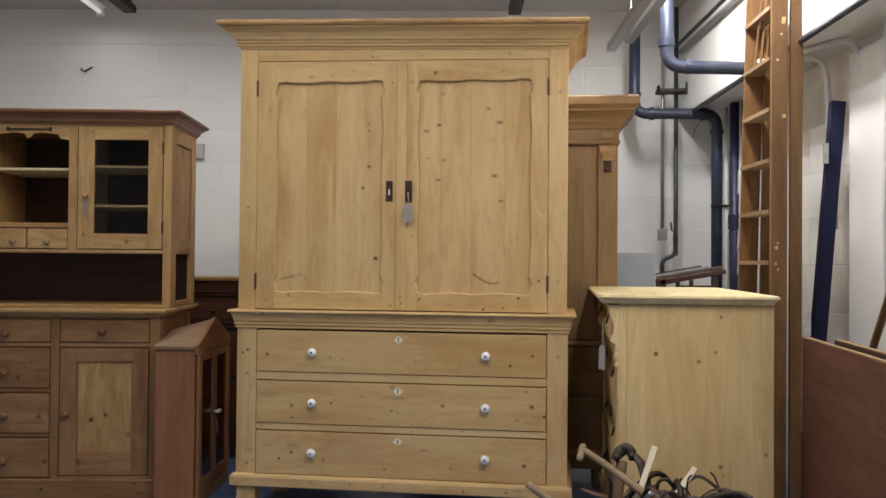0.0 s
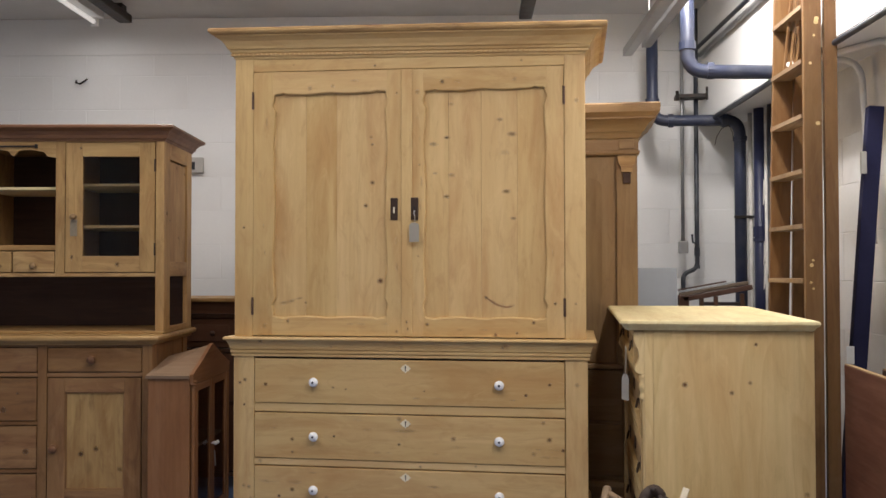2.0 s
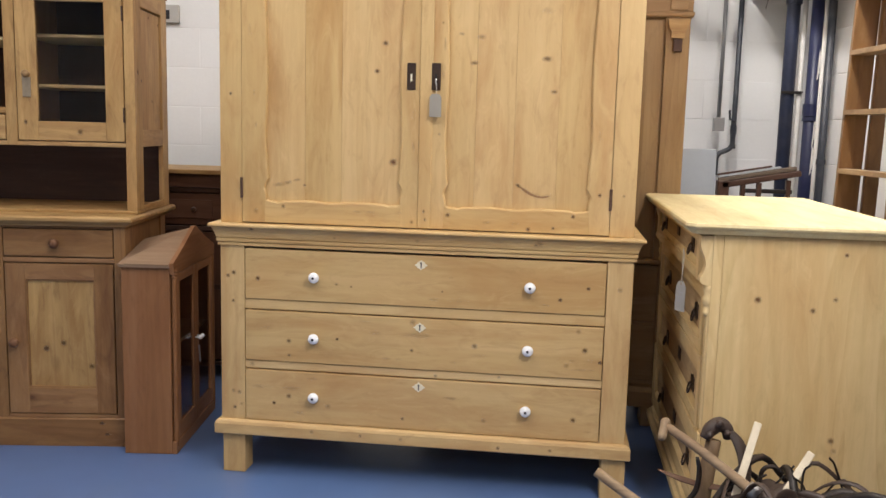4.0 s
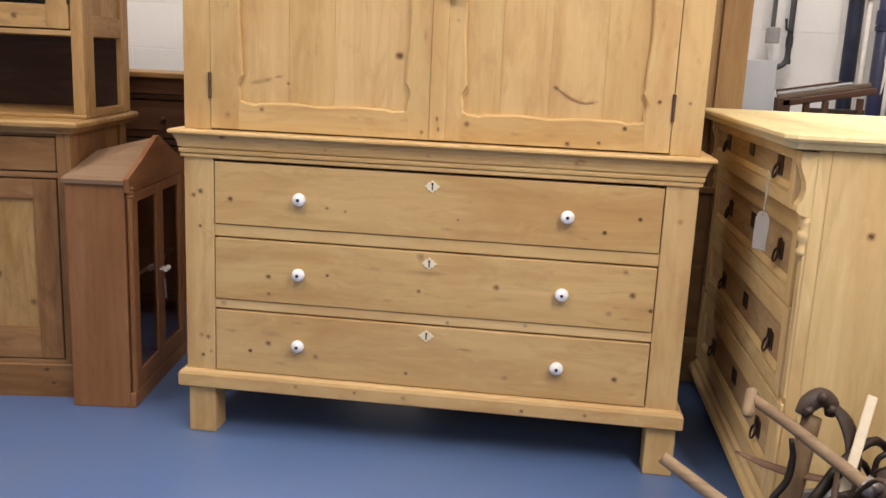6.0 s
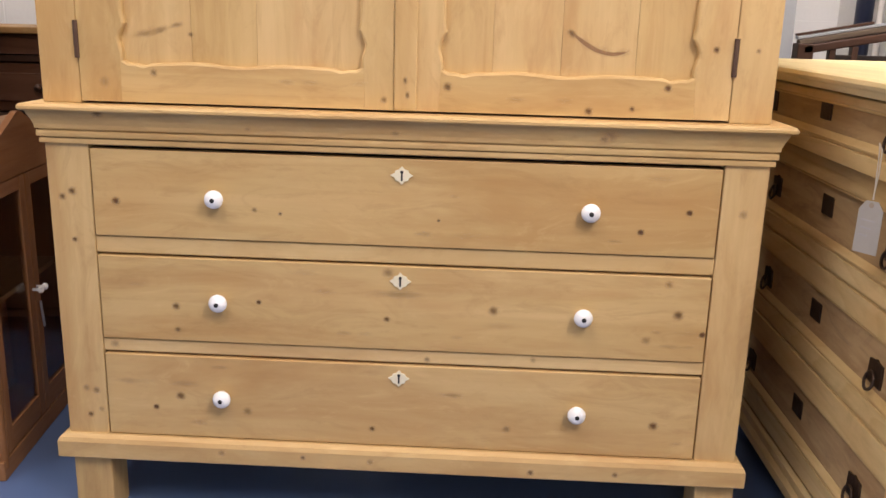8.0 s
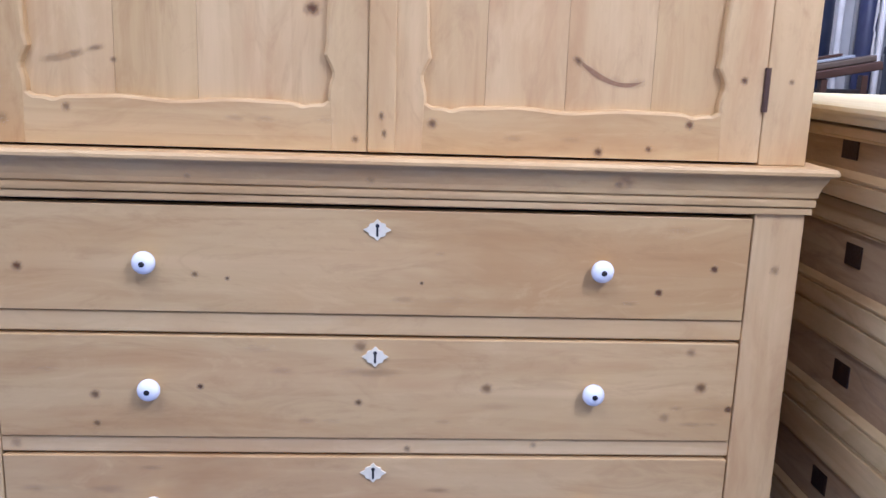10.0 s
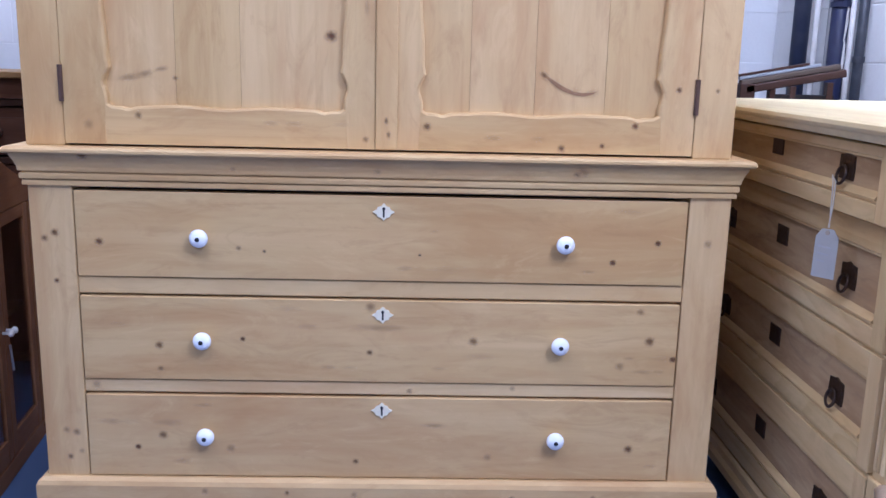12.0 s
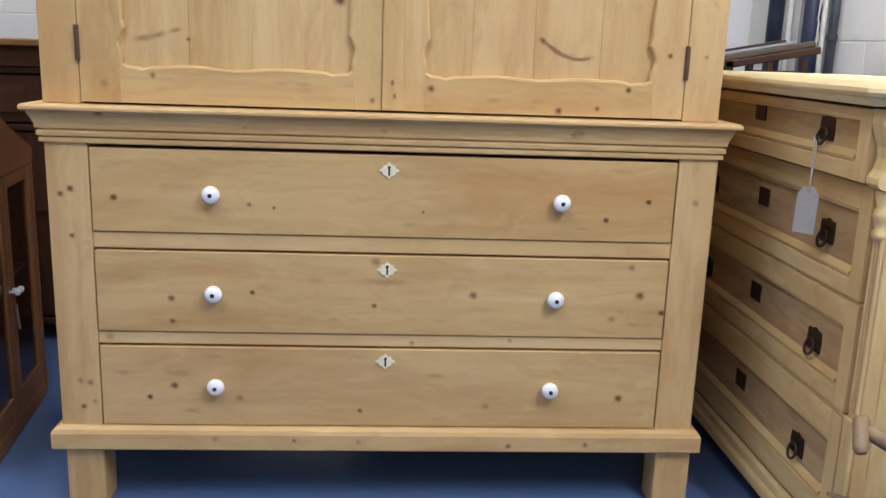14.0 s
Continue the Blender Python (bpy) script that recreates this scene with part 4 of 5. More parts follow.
part("base_rail", bx(0.0, W, -0.006, 0.012, 0.0, 0.05, bevel=0.003), REDDISH["x"], cab)
for x0, x1, kx in ((0.032, 0.2785, 0.266), (0.2815, 0.528, 0.294)):
    d = frame_door(cab, "glazed_door", x0, x1, 0.055, 0.70, 0.034, -0.006, REDDISH, GLASS, thick=0.017, wide=(0.034, 0.034, 0.06, 0.034), field=True, recess=0.006)
    part("knob", lathe(bmesh.new(), [(0.004, 0), (0.004, 0.012), (0.010, 0.018), (0.008, 0.026), (0.001, 0.029)], pose(kx, -0.006, 0.40, 90, 0, 0), 14), PORC, d, "small white knob", True)
part("key", tube(bmesh.new(), [(0.294, -0.012, 0.36), (0.296, -0.016, 0.29)], 0.0035, 8), STEEL, cab)

# ---- dark sideboard behind ----
side = thing("sideboard", "dark brown wooden sideboard with a pale dusty top", "sideboard", pose(-2.95, 4.95, 0, 0, 0, 3))
part("top", bx(-0.02, 1.75, -0.02, 0.45, 1.02, 1.042, bevel=0.004), AGED["x"], side)
part("side_panel", bx(0.0, 0.02, 0.0, 0.43, 0.0, 1.02), DARKW["z"], side)
part("side_panel", bx(1.71, 1.73, 0.0, 0.43, 0.0, 1.02), DARKW["z"], side)
part("back_panel", bx(0.02, 1.71, 0.40, 0.42, 0.05, 1.02), DARKW["x"], side)
for z in (0.06, 0.45, 0.74, 0.93):
    part("shelf", bx(0.02, 1.71, 0.01, 0.40, z, z + 0.022, bevel=0.003), DARKW["x"], side)
for x in (0.57, 1.14):
    part("divider", bx(x, x + 0.02, 0.03, 0.40, 0.082, 0.93), DARKW["z"], side)
part("apron", bx(0.02, 1.71, 0.004, 0.022, 0.955, 1.02), DARKB["x"], side)
for x0 in (0.025, 0.595, 1.165):
    d = part("drawer", bx(x0, x0 + 0.54, 0.016, 0.036, 0.768, 0.925, bevel=0.004), DARKB["x"], side)
    part("panel", bx(x0 + 0.05, x0 + 0.49, 0.011, 0.017, 0.80, 0.893, bevel=0.003), DARKB["x"], d)
    for kx in (x0 + 0.14, x0 + 0.40):
        part("knob", lathe(bmesh.new(), [(0.006, 0), (0.006, 0.008), (0.014, 0.014), (0.012, 0.022), (0.002, 0.025)], pose(kx, 0.011, 0.846, 90, 0, 0), 14), DARKW["x"], d, "dark turned knob", True)
    d = part("door", bx(x0, x0 + 0.54, 0.016, 0.036, 0.09, 0.735, bevel=0.004), DARKB["z"], side)
    part("panel", bx(x0 + 0.07, x0 + 0.47, 0.010, 0.017, 0.16, 0.665, bevel=0.005), DARKB["z"], d)

# ---- wardrobe behind the press ----
ward = thing("wardrobe", "carved brown pine wardrobe with moulded cornice behind the press", "wardrobe", pose(0, 4.66, 0))
part("carcass", bx(-0.74, 0.325, 0.02, 0.40, 0.10, 1.76, bevel=0.003), BROWN["z"], ward)
part("cornice", moulding(bmesh.new(), -0.74, 0.325, 0.0, 0.40, [(-0.02, 1.745), (0.006, 1.745), (0.010, 1.752), (0.010, 1.762), (0.004, 1.766), (0.004, 1.82), (0.012, 1.826), (0.016, 1.84), (0.022, 1.85), (0.03, 1.853), (0.036, 1.868), (0.05, 1.885), (0.068, 1.90), (0.078, 1.906), (0.078, 1.914), (0.098, 1.935), (0.10, 1.96), (0.10, 1.972), (0.09, 1.98), (-0.02, 1.98)]), BROWN["x"], ward)
for x in (-0.72, 0.225):
    p = part("pilaster", bx(x, x + 0.095, 0.0, 0.02, 0.745, 1.745, bevel=0.002), BROWN["z"], ward)
    part("capital", prism(bmesh.new(), [(x + 0.004, 1.735), (x + 0.091, 1.735), (x + 0.085, 1.70), (x + 0.075, 1.685), (x + 0.075, 1.66), (x + 0.02, 1.66), (x + 0.02, 1.685), (x + 0.01, 1.70)], -0.02, 0.0), AGED["x"], p, "carved capital")
    part("tassel", bx(x + 0.03, x + 0.066, -0.015, 0.0, 1.605, 1.658, bevel=0.003), DARKW["z"], p)
    part("carved_block", bx(x + 0.012, x + 0.083, -0.013, -0.005, 1.772, 1.818, bevel=0.003), BROWN["x"], p)
for a, b_ in ((-0.62, -0.215), (-0.205, 0.215)):
    d = part("door", bx(a, b_, 0.006, 0.022, 0.75, 1.735, bevel=0.003), BROWN["z"], ward)
    w = b_ - a
    pts = [(a + 0.06, 0.81), (b_ - 0.06, 0.81)] + [(b_ - 0.06 - (w - 0.12) * i / 20, 1.60 + 0.05 * math.sin(math.pi * i / 20) ** 0.5) for i in range(21)]
    part("panel", prism(bmesh.new(), pts, -0.002, 0.008), BROWN["z"], d)
part("waist_moulding", bx(-0.75, 0.34, -0.018, 0.02, 0.722, 0.745, bevel=0.006), BROWN["x"], ward)
part("drawer", bx(-0.66, 0.25, 0.006, 0.022, 0.47, 0.715, bevel=0.004), BROWN["x"], ward)
part("drawer", bx(-0.66, 0.25, 0.006, 0.022, 0.21, 0.455, bevel=0.004), BROWN["x"], ward)
part("post", bx(0.255, 0.325, 0.0, 0.02, 0.10, 0.722, bevel=0.003), BROWN["z"], ward)
part("plinth", moulding(bmesh.new(), -0.74, 0.325, 0.0, 0.40, [(-0.02, 0.10), (0.02, 0.10), (0.02, 0.165), (0.010, 0.185), (-0.02, 0.19)]), BROWN["x"], ward)
for x in (-0.72, 0.21):
    part("foot", bx(x, x + 0.11, 0.02, 0.13, 0.0, 0.10, bevel=0.006), BROWN["z"], ward)
    part("foot", bx(x, x + 0.11, 0.28, 0.39, 0.0, 0.10, bevel=0.006), BROWN["z"], ward)

# ---- pale chest of drawers ----
chest = thing("chest_of_drawers", "pale stripped pine chest of four drawers with fluted corners", "chest of drawers", pose(0.262, 4.66, 0, 0, 0, -90))
CW, CD = 1.17, 0.558
part("side_panel", bx(CW - 0.022, CW, 0.03, CD, 0.06, 0.985, bevel=0.002), PALE["z"], chest)
part("side_panel", bx(0.0, 0.022, 0.03, CD, 0.06, 0.985, bevel=0.002), PALE["z"], chest)
part("back_panel", bx(0.022, CW - 0.022, CD - 0.015, CD - 0.003, 0.06, 0.985), PALE["x"], chest)
part("drawer_box", bx(0.03, CW - 0.03, 0.032, CD - 0.02, 0.08, 0.98), AGED["x"], chest)
cham = 0.022
T = [(-0.03 + cham, -0.078), (CW + 0.03 - cham, -0.078), (CW + 0.03, -0.078 + cham), (CW + 0.03, CD + 0.01), (-0.03, CD + 0.01), (-0.03, -0.078 + cham)]
part("top", ring_moulding(bmesh.new(), T, [(-0.02, 0.986), (-0.014, 0.988), (-0.009, 0.995), (-0.006, 1.000), (0.0, 1.004), (0.004, 1.010), (0.002, 1.018), (-0.006, 1.022), (-0.03, 1.023)]), BLEACHED["x"], chest, "pale bleached top with moulded edge")
for x0 in (0.0, CW - 0.046):
    p = part("corner_post", bx(x0, x0 + 0.046, 0.0, 0.03, 0.10, 0.985, bevel=0.003), PALE["z"], chest)
    b = prism(bmesh.new(), [(-0.034, 0.98), (-0.035, 0.955), (-0.028, 0.932), (-0.019, 0.912), (-0.017, 0.893), (-0.022, 0.872), (-0.031, 0.857), (-0.032, 0.846), (-0.024, 0.838), (-0.010, 0.834), (0.0, 0.834), (0.0, 0.98)], -x0 - 0.044, -x0 - 0.002)
    bmesh.ops.transform(b, matrix=pose(0, 0, 0, 0, 0, 90), verts=b.verts)
    part("corner_block", b, PALE["z"], p, "scrolled corner block")
    part("capital", lathe(bmesh.new(), [(0.012, 0.740), (0.017, 0.745), (0.019, 0.755), (0.0145, 0.762), (0.0165, 0.774), (0.021, 0.784), (0.020, 0.796), (0.0155, 0.803), (0.020, 0.818), (0.022, 0.834)], pose(x0 + 0.023, 0.002, 0), 14), PALE["z"], p, "worn carved capital", True)
    for k in range(3):
        part("flute", tube(bmesh.new(), [(x0 + 0.011 + 0.012 * k, 0.0, 0.40), (x0 + 0.011 + 0.012 * k, 0.0, 0.745)], 0.0052, 8), PALE["z"], p)
    part("lower_block", bx(x0 + 0.003, x0 + 0.043, -0.010, 0.0, 0.12, 0.385, bevel=0.004), PALE["z"], p)


def drop_handle(parent, x, y, z):
    h = part("handle_plate", prism(bmesh.new(), [(x - 0.028, z - 0.022), (x + 0.028, z - 0.022), (x + 0.030, z), (x + 0.028, z + 0.024), (x + 0.010, z + 0.026), (x, z + 0.030), (x - 0.010, z + 0.026), (x - 0.028, z + 0.024), (x - 0.030, z)], y - 0.003, y), OLDBRASS, parent, "blackened brass handle plate")
    pts = [(x + 0.017 * math.sin(a), y - 0.008 - 0.004 * (1 - math.cos(a)), z + 0.004 - 0.019 * (1 - math.cos(a)) * 0.9) for a in [math.pi * 2 * i / 18 for i in range(19)]]
    part("ring", tube(bmesh.new(), pts, 0.0032, 8), OLDBRASS, h)
    return h


for z0, z1, p0, p1, hz, kz, hx, kx, fx, yo in ((0.842, 0.978, 0.876, 0.960, 0.926, 0.939, 0.940, 0.608, 0.262, -0.032), (0.613, 0.835, 0.650, 0.786, 0.716, 0.735, 0.953, 0.630, 0.300, -0.010),
                                           (0.385, 0.605, 0.426, 0.554, 0.480, 0.500, 0.955, 0.641, 0.312, -0.008), (0.122, 0.374, 0.178, 0.312, 0.233, 0.257, 0.942, 0.613, 0.265, -0.008)):
    x0, x1 = 0.050, CW - 0.050
    d = frame_door(chest, "drawer", x0, x1, z0, z1, 0.045, yo, PALE, STAINED_SHADED["x"], thick=0.026 - yo, recess=0.011, wide=(0.042, 0.042, p0 - z0, z1 - p1))
    # splayed lower edge of the sunk panel
    b = prism(bmesh.new(), [(0.0, 0.0), (0.011, 0.0), (0.011, 0.015), (0.0095, 0.016), (0.0, 0.003)], -(x1 - 0.049), -(x0 + 0.049))
    bmesh.ops.transform(b, matrix=pose(0, yo, p0 + 0.0062, 0, 0, 90), verts=b.verts)
    part("splay", b, PALE["x"], d)
    for h in (hx, fx):
        drop_handle(d, h, yo + 0.011, hz)
    part("key_plate", bx(kx - 0.029, kx + 0.029, yo + 0.008, yo + 0.0115, kz - 0.021, kz + 0.022, bevel=0.001), OLDBRASS, d, "blackened keyhole plate")
for z in (0.609, 0.8385, 0.3795):
    part("drawer_rail", bx(0.046, CW - 0.046, -0.004, 0.03, z - 0.0032, z + 0.0028, bevel=0.001), PALE["x"], chest)
part("base_moulding", ring_moulding(bmesh.new(), [(0.0, 0.0), (CW, 0.0), (CW, CD), (0, CD)], [(-0.02, 0.055), (0.022, 0.055), (0.026, 0.062), (0.024, 0.080), (0.014, 0.088), (0.012, 0.105), (0.003, 0.112), (-0.02, 0.112)]), PALE["x"], chest)
for fx, fy in ((0.06, 0.05), (CW - 0.06, 0.05), (0.06, CD - 0.06), (CW - 0.06, CD - 0.06)):
    part("bun_foot", lathe(bmesh.new(), [(0.022, 0.0), (0.036, 0.012), (0.040, 0.028), (0.032, 0.045), (0.024, 0.058)], pose(fx, fy, 0), 18), BROWN["z"], chest, "dark turned bun foot", True)
SIDE = pose(CW, 0, 0, 0, 0, 90)
for kx, kz, r in ((0.135, 0.80, 0.012), (0.37, 0.39, 0.012), (0.53, 0.44, 0.012), (0.29, 0.775, 0.010), (0.35, 0.81, 0.009), (0.38, 0.36, 0.01), (0.37, 0.94, 0.008)):
    knot(kx, -0.0005, kz, r, chest, SIDE)
INK = plain("faded_ink", (0.44, 0.43, 0.43), 0.8)
tag = thing("price_tag", "grey-white card price tag on a string from the chest handle", "price tag", pose(0.219, 3.709, 0.90, 0, 0, -64))
part("string", tube(bmesh.new(), [(-0.012, -0.002, 0.012), (0.0, -0.006, 0.0), (0.002, -0.008, -0.04), (-0.001, -0.010, -0.088)], 0.0013, 6), STRING, tag)
part("string", tube(bmesh.new(), [(-0.010, -0.004, 0.012), (-0.004, -0.008, -0.002), (0.001, -0.010, -0.088)], 0.0011, 6), STRING, tag)
card = prism(bmesh.new(), [(-0.028, -0.188), (0.024, -0.186), (0.026, -0.106), (0.013, -0.090), (-0.013, -0.091), (-0.026, -0.108)], -0.0115, -0.0105)
card = part("card", card, PAPER, tag)
part("eyelet", lathe(bmesh.new(), [(0.005, 0), (0.005, 0.001)], pose(0.0, -0.0114, -0.098, 90, 0, 0), 12), plain("tan_card", (0.4, 0.33, 0.25), 0.8), card)
for k in range(3):
    part("writing_line", bx(-0.018, 0.012 - 0.006 * k, -0.0121, -0.0114, -0.128 - 0.014 * k, -0.125 - 0.014 * k), INK, card)

# ---- brown lacquered boards standing on edge ----
BR = pose(0.945, 3.60, 0, 0, 0, -90.5)


def board(name, label, x0, x1, y0, y1, z1, mats, edge, tilt=0.0):
    t = thing(name, label, "board", BR @ pose(0, y0, 0, tilt, 0, 0), "boards leaning together")
    part("face", bx(x0, x1, 0.0, y1 - y0, 0.0, z1 - 0.004, bevel=0.002), mats["x"], t)
    part("edge_strip", bx(x0, x1, 0.001, y1 - y0 - 0.001, z1 - 0.0035, z1, bevel=0.0008), edge, t, "raw pale edge")
    return t


board("headboard", "dark red-brown lacquered wooden board standing on edge", 0.0, 2.3, 0.0, 0.022, 0.868, MAHOG, BROWN["x"])
board("tabletop", "loose wooden top with pale raw edge behind the dark board", 0.20, 2.1, 0.06, 0.082, 0.875, DARKW, BROWN["x"])
board("tabletop", "loose wooden top with pale raw edge behind the dark board", 0.25, 2.0, 0.11, 0.135, 0.86, DARKW, BROWN["x"])
clip_ = thing("bracket", "small clear plastic bracket on the board corner", "bracket", pose(0.952, 3.585, 0.868))
part("plate", bx(-0.004, 0.022, -0.002, 0.002, 0.0, 0.062, bevel=0.001), plain("cloudy_plastic", (0.6, 0.6, 0.58), 0.3), clip_)
# chair back leaning behind
chair = thing("folding_chair", "folded chair with orange-brown wooden leg and dark slats", "chair", pose(1.235, 3.60, 0, 0, 0, -84))
part("leg", tube(bmesh.new(), [(-0.42, 0.0, 0.0), (-0.30, 0.0, 0.35), (-0.10, 0.0, 0.80), (0.085, 0.0, 1.085)], 0.015, 10), LADDER["z"], chair)
part("leg", tube(bmesh.new(), [(0.34, 0, 0.0), (0.40, 0.0, 0.86), (0.44, 0.0, 1.10)], 0.016, 10), LADDER["z"], chair)
for z, x0 in ((0.862, 0.045), (0.985, 0.095)):
    part("slat", prism(bmesh.new(), [(x0, z), (0.44, z), (0.44, z + 0.118), (x0 + 0.05, z + 0.118)], 0.017, 0.032), DARKW["x"], chair)
part("seat", bx(-0.02, 0.38, 0.018, 0.045, 0.45, 0.80, bevel=0.005), BROWN["x"], chair)

# ---- step ladder ----
lad = thing("step_ladder", "tall folded wooden step ladder with paint splashes, leaning by the wall", "ladder")


def rail_bar(name, a, b, w, t, mat, parent, label=""):
    """Flat bar from a to b, w wide along x and t thick along y."""
    a, b = Vector(a), Vector(b)
    bm = bx(-w / 2, w / 2, -t / 2, t / 2, 0, (b - a).length, bevel=0.003)
    q = (b - a).to_track_quat("Z", "Y").to_matrix().to_4x4()
    # keep the width level along x
    z = (b - a).normalized()
    x = (Vector((1, 0, 0)) - z * z.x).normalized()
    y = z.cross(x)
    m = Matrix((x, y, z)).transposed().to_4x4()
    m.translation = a
    bmesh.ops.transform(bm, matrix=m, verts=bm.verts)
    return part(name, bm, mat, parent, label)


rail_bar("front_rail", (0.968, 4.08, 0.0), (0.974, 4.08, 2.66), 0.068, 0.03, LADDER["z"], lad)
rail_bar("front_rail", (0.890, 4.45, 0.0), (0.957, 4.45, 2.62), 0.084, 0.03, LADDER["z"], lad)
rail_bar("back_leg", (1.040, 4.085, 0.0), (1.044, 4.085, 2.60), 0.050, 0.03, LADDER["z"], lad)
rail_bar("back_leg", (0.975, 4.42, 0.0), (1.015, 4.42, 2.55), 0.05, 0.03, LADDER["z"], lad)
for i in range(10):
    z = 0.25 + 0.222 * i
    xn, xf = 0.968 + 0.006 * z / 2.66, 0.886 + 0.067 * z / 2.62
    b = bmesh.new()
    vs = [b.verts.new(p) for p in ((xf - 0.045, 4.44, z), (xn - 0.04, 4.09, z), (xn + 0.035, 4.09, z), (xf + 0.035, 4.44, z), (xf - 0.045, 4.44, z + 0.018), (xn - 0.04, 4.09, z + 0.018), (xn + 0.035, 4.09, z + 0.018), (xf + 0.035, 4.44, z + 0.018))]
    for q in ((0, 1, 2, 3), (4, 5, 6, 7), (0, 1, 5, 4), (1, 2, 6, 5), (2, 3, 7, 6), (3, 0, 4, 7)):
        b.faces.new([vs[k] for k in q])
    part("tread", b, TOOLW["y"], lad, "worn grey-brown tread")
for k in range(4):
    part("slat", tube(bmesh.new(), [(0.92 + 0.02 * k, 4.32 - 0.02 * k, 2.03), (0.945 + 0.024 * k, 4.25, 2.42)], 0.006, 6), LADDER["z"], lad)
rng = random.Random(4)
for k in range(9):
    z = rng.uniform(0.9, 2.3)
    ob = part("paint_splash", lathe(bmesh.new(), [(rng.uniform(0.005, 0.011), 0), (0.004, 0.0008)], pose(0.968 + 0.006 * z / 2.66 + rng.uniform(-0.025, 0.025), 4.0642, z, 90, 0, 0), 7), PALE["x"], lad, "dried cream paint splash")

# ---- leaning navy strip ----
pole = thing("padded_strip", "long navy blue felt-covered strip leaning on the wall", "strip")
rail_bar("strip", (1.085, 4.13, 0.0), (1.248, 4.20, 1.86), 0.062, 0.045, NAVY, pole)
part("tape", bx(1.172, 1.194, 4.135, 4.150, 1.58, 1.67, bevel=0.002), PAPER, pole, "grey tape patch")

# ---- white sheet against the side wall ----
sheet = thing("white_board", "large white board standing against the side wall", "board", ROOM @ pose(-0.05, -2.138, 0, 0, 0, -90))
part("panel", bx(0.0, 2.6, -0.012, 0.012, 0.0, 2.045, bevel=0.002), BOARDW, sheet)
cable = thing("cable", "white painted cable running down the white board", "cable", ROOM)
part("cable", tube(bmesh.new(), [(-0.070, -2.475, 2.12), (-0.071, -2.475, 1.9), (-0.069, -2.465, 1.75), (-0.071, -2.47, 1.6), (-0.070, -2.458, 1.3), (-0.071, -2.465, 1.1), (-0.068, -2.48, 0.9)], 0.008, 8), BOARDW, cable)

# ---- pipes ----
def pipe(name, label, pts, r, mat, bends=0.09, collars=(), parent=None):
    t = thing(name, label, "pipe")
    run = [Vector(pts[0])]
    for a, b, c in zip(pts, pts[1:], pts[2:]):
        run += bend(a, b, c, bends)
    run.append(Vector(pts[-1]))
    part("pipe", tube(bmesh.new(), run, r, 16), mat, t, smooth=True)
    for a, b in collars:
        part("collar", tube(bmesh.new(), [a, b], r * 1.22, 16), mat, t)
    return t


pipe("drain_pipe", "thick blue-grey painted drain pipe with an elbow under the ceiling", [(0.578, 4.80, 2.77), (0.578, 4.80, 2.165), (1.05, 4.80, 2.145)], 0.034, PIPEP, 0.09,
     [((0.578, 4.80, 2.27), (0.578, 4.80, 2.31)), ((0.67, 4.80, 2.165), (0.70, 4.80, 2.164))])
pipe("drain_pipe", "blue-grey painted pipe stepping sideways then down to the floor", [(0.493, 5.80, 2.62), (0.493, 5.80, 2.092), (1.000, 5.80, 2.085), (1.003, 5.80, 0.0)], 0.034, PIPEP, 0.09,
     [((0.585, 5.80, 2.091), (0.615, 5.80, 2.091)), ((0.895, 5.80, 2.086), (0.93, 5.80, 2.086)), ((1.001, 5.80, 1.96), (1.001, 5.80, 1.985)), ((0.493, 5.80, 2.20), (0.493, 5.80, 2.225))])
strap = thing("pipe_bracket", "dark iron strap clamping the drain pipe to the wall", "bracket", pose(1.002, 5.80, 1.505))
part("bar", bx(-0.045, 0.045, -0.044, -0.036, -0.008, 0.008, bevel=0.002), IRON, strap)
part("bolt", tube(bmesh.new(), [(0.05, -0.045, 0.0), (0.075, 0.02, 0.004)], 0.008, 8), IRON, strap)
service = pipe("service_pipe", "dark blue painted upright pipe by the side wall", [(1.078, 5.62, 2.118), (1.078, 5.62, 0.0)], 0.034, NAVYP, 0.05, [((1.078, 5.62, 1.38), (1.078, 5.62, 1.44)), ((1.078, 5.62, 1.355), (1.078, 5.62, 1.375))])
pipe("service_pipe", "thin dark upright pipe by the side wall", [(1.112, 5.50, 2.118), (1.112, 5.50, 0.0)], 0.019, PIPED, 0.05, [((1.112, 5.50, 1.14), (1.112, 5.50, 1.165))])
pipe("service_pipe", "thin pale upright pipe beside the drain pipe", [(1.055, 5.78, 2.118), (1.055, 5.78, 0.0)], 0.013, PALEP, 0.05)
pipe("service_pipe", "thin grey upright pipe by the side wall", [(1.083, 5.715, 2.118), (1.083, 5.715, 0.0)], 0.011, CONDUIT, 0.05)
pipe("service_pipe", "thin pale upright pipe by the side wall", [(1.098, 5.555, 2.118), (1.098, 5.555, 0.0)], 0.010, PALEP, 0.05)
# lining paper peeling off the dark pipe
peel = random.Random(8)
for z in (1.56, 1.22, 1.08):
    b, rows = bmesh.new(), []
    for i in range(13):
        t = i / 12
        wd = 0.010 * math.sin(math.pi * t) ** 0.6 * peel.uniform(0.7, 1.2)
        rows.append([b.verts.new((1.084 + 0.004 * t, 5.5855, z + 0.15 * t)), b.verts.new((1.086 + 0.004 * t + wd, 5.586, z + 0.15 * t))])
    for p, q in zip(rows, rows[1:]):
        b.faces.new((p[0], q[0], q[1], p[1]))
    part("paint_patch", b, PALEP, service, "flaked white paint")
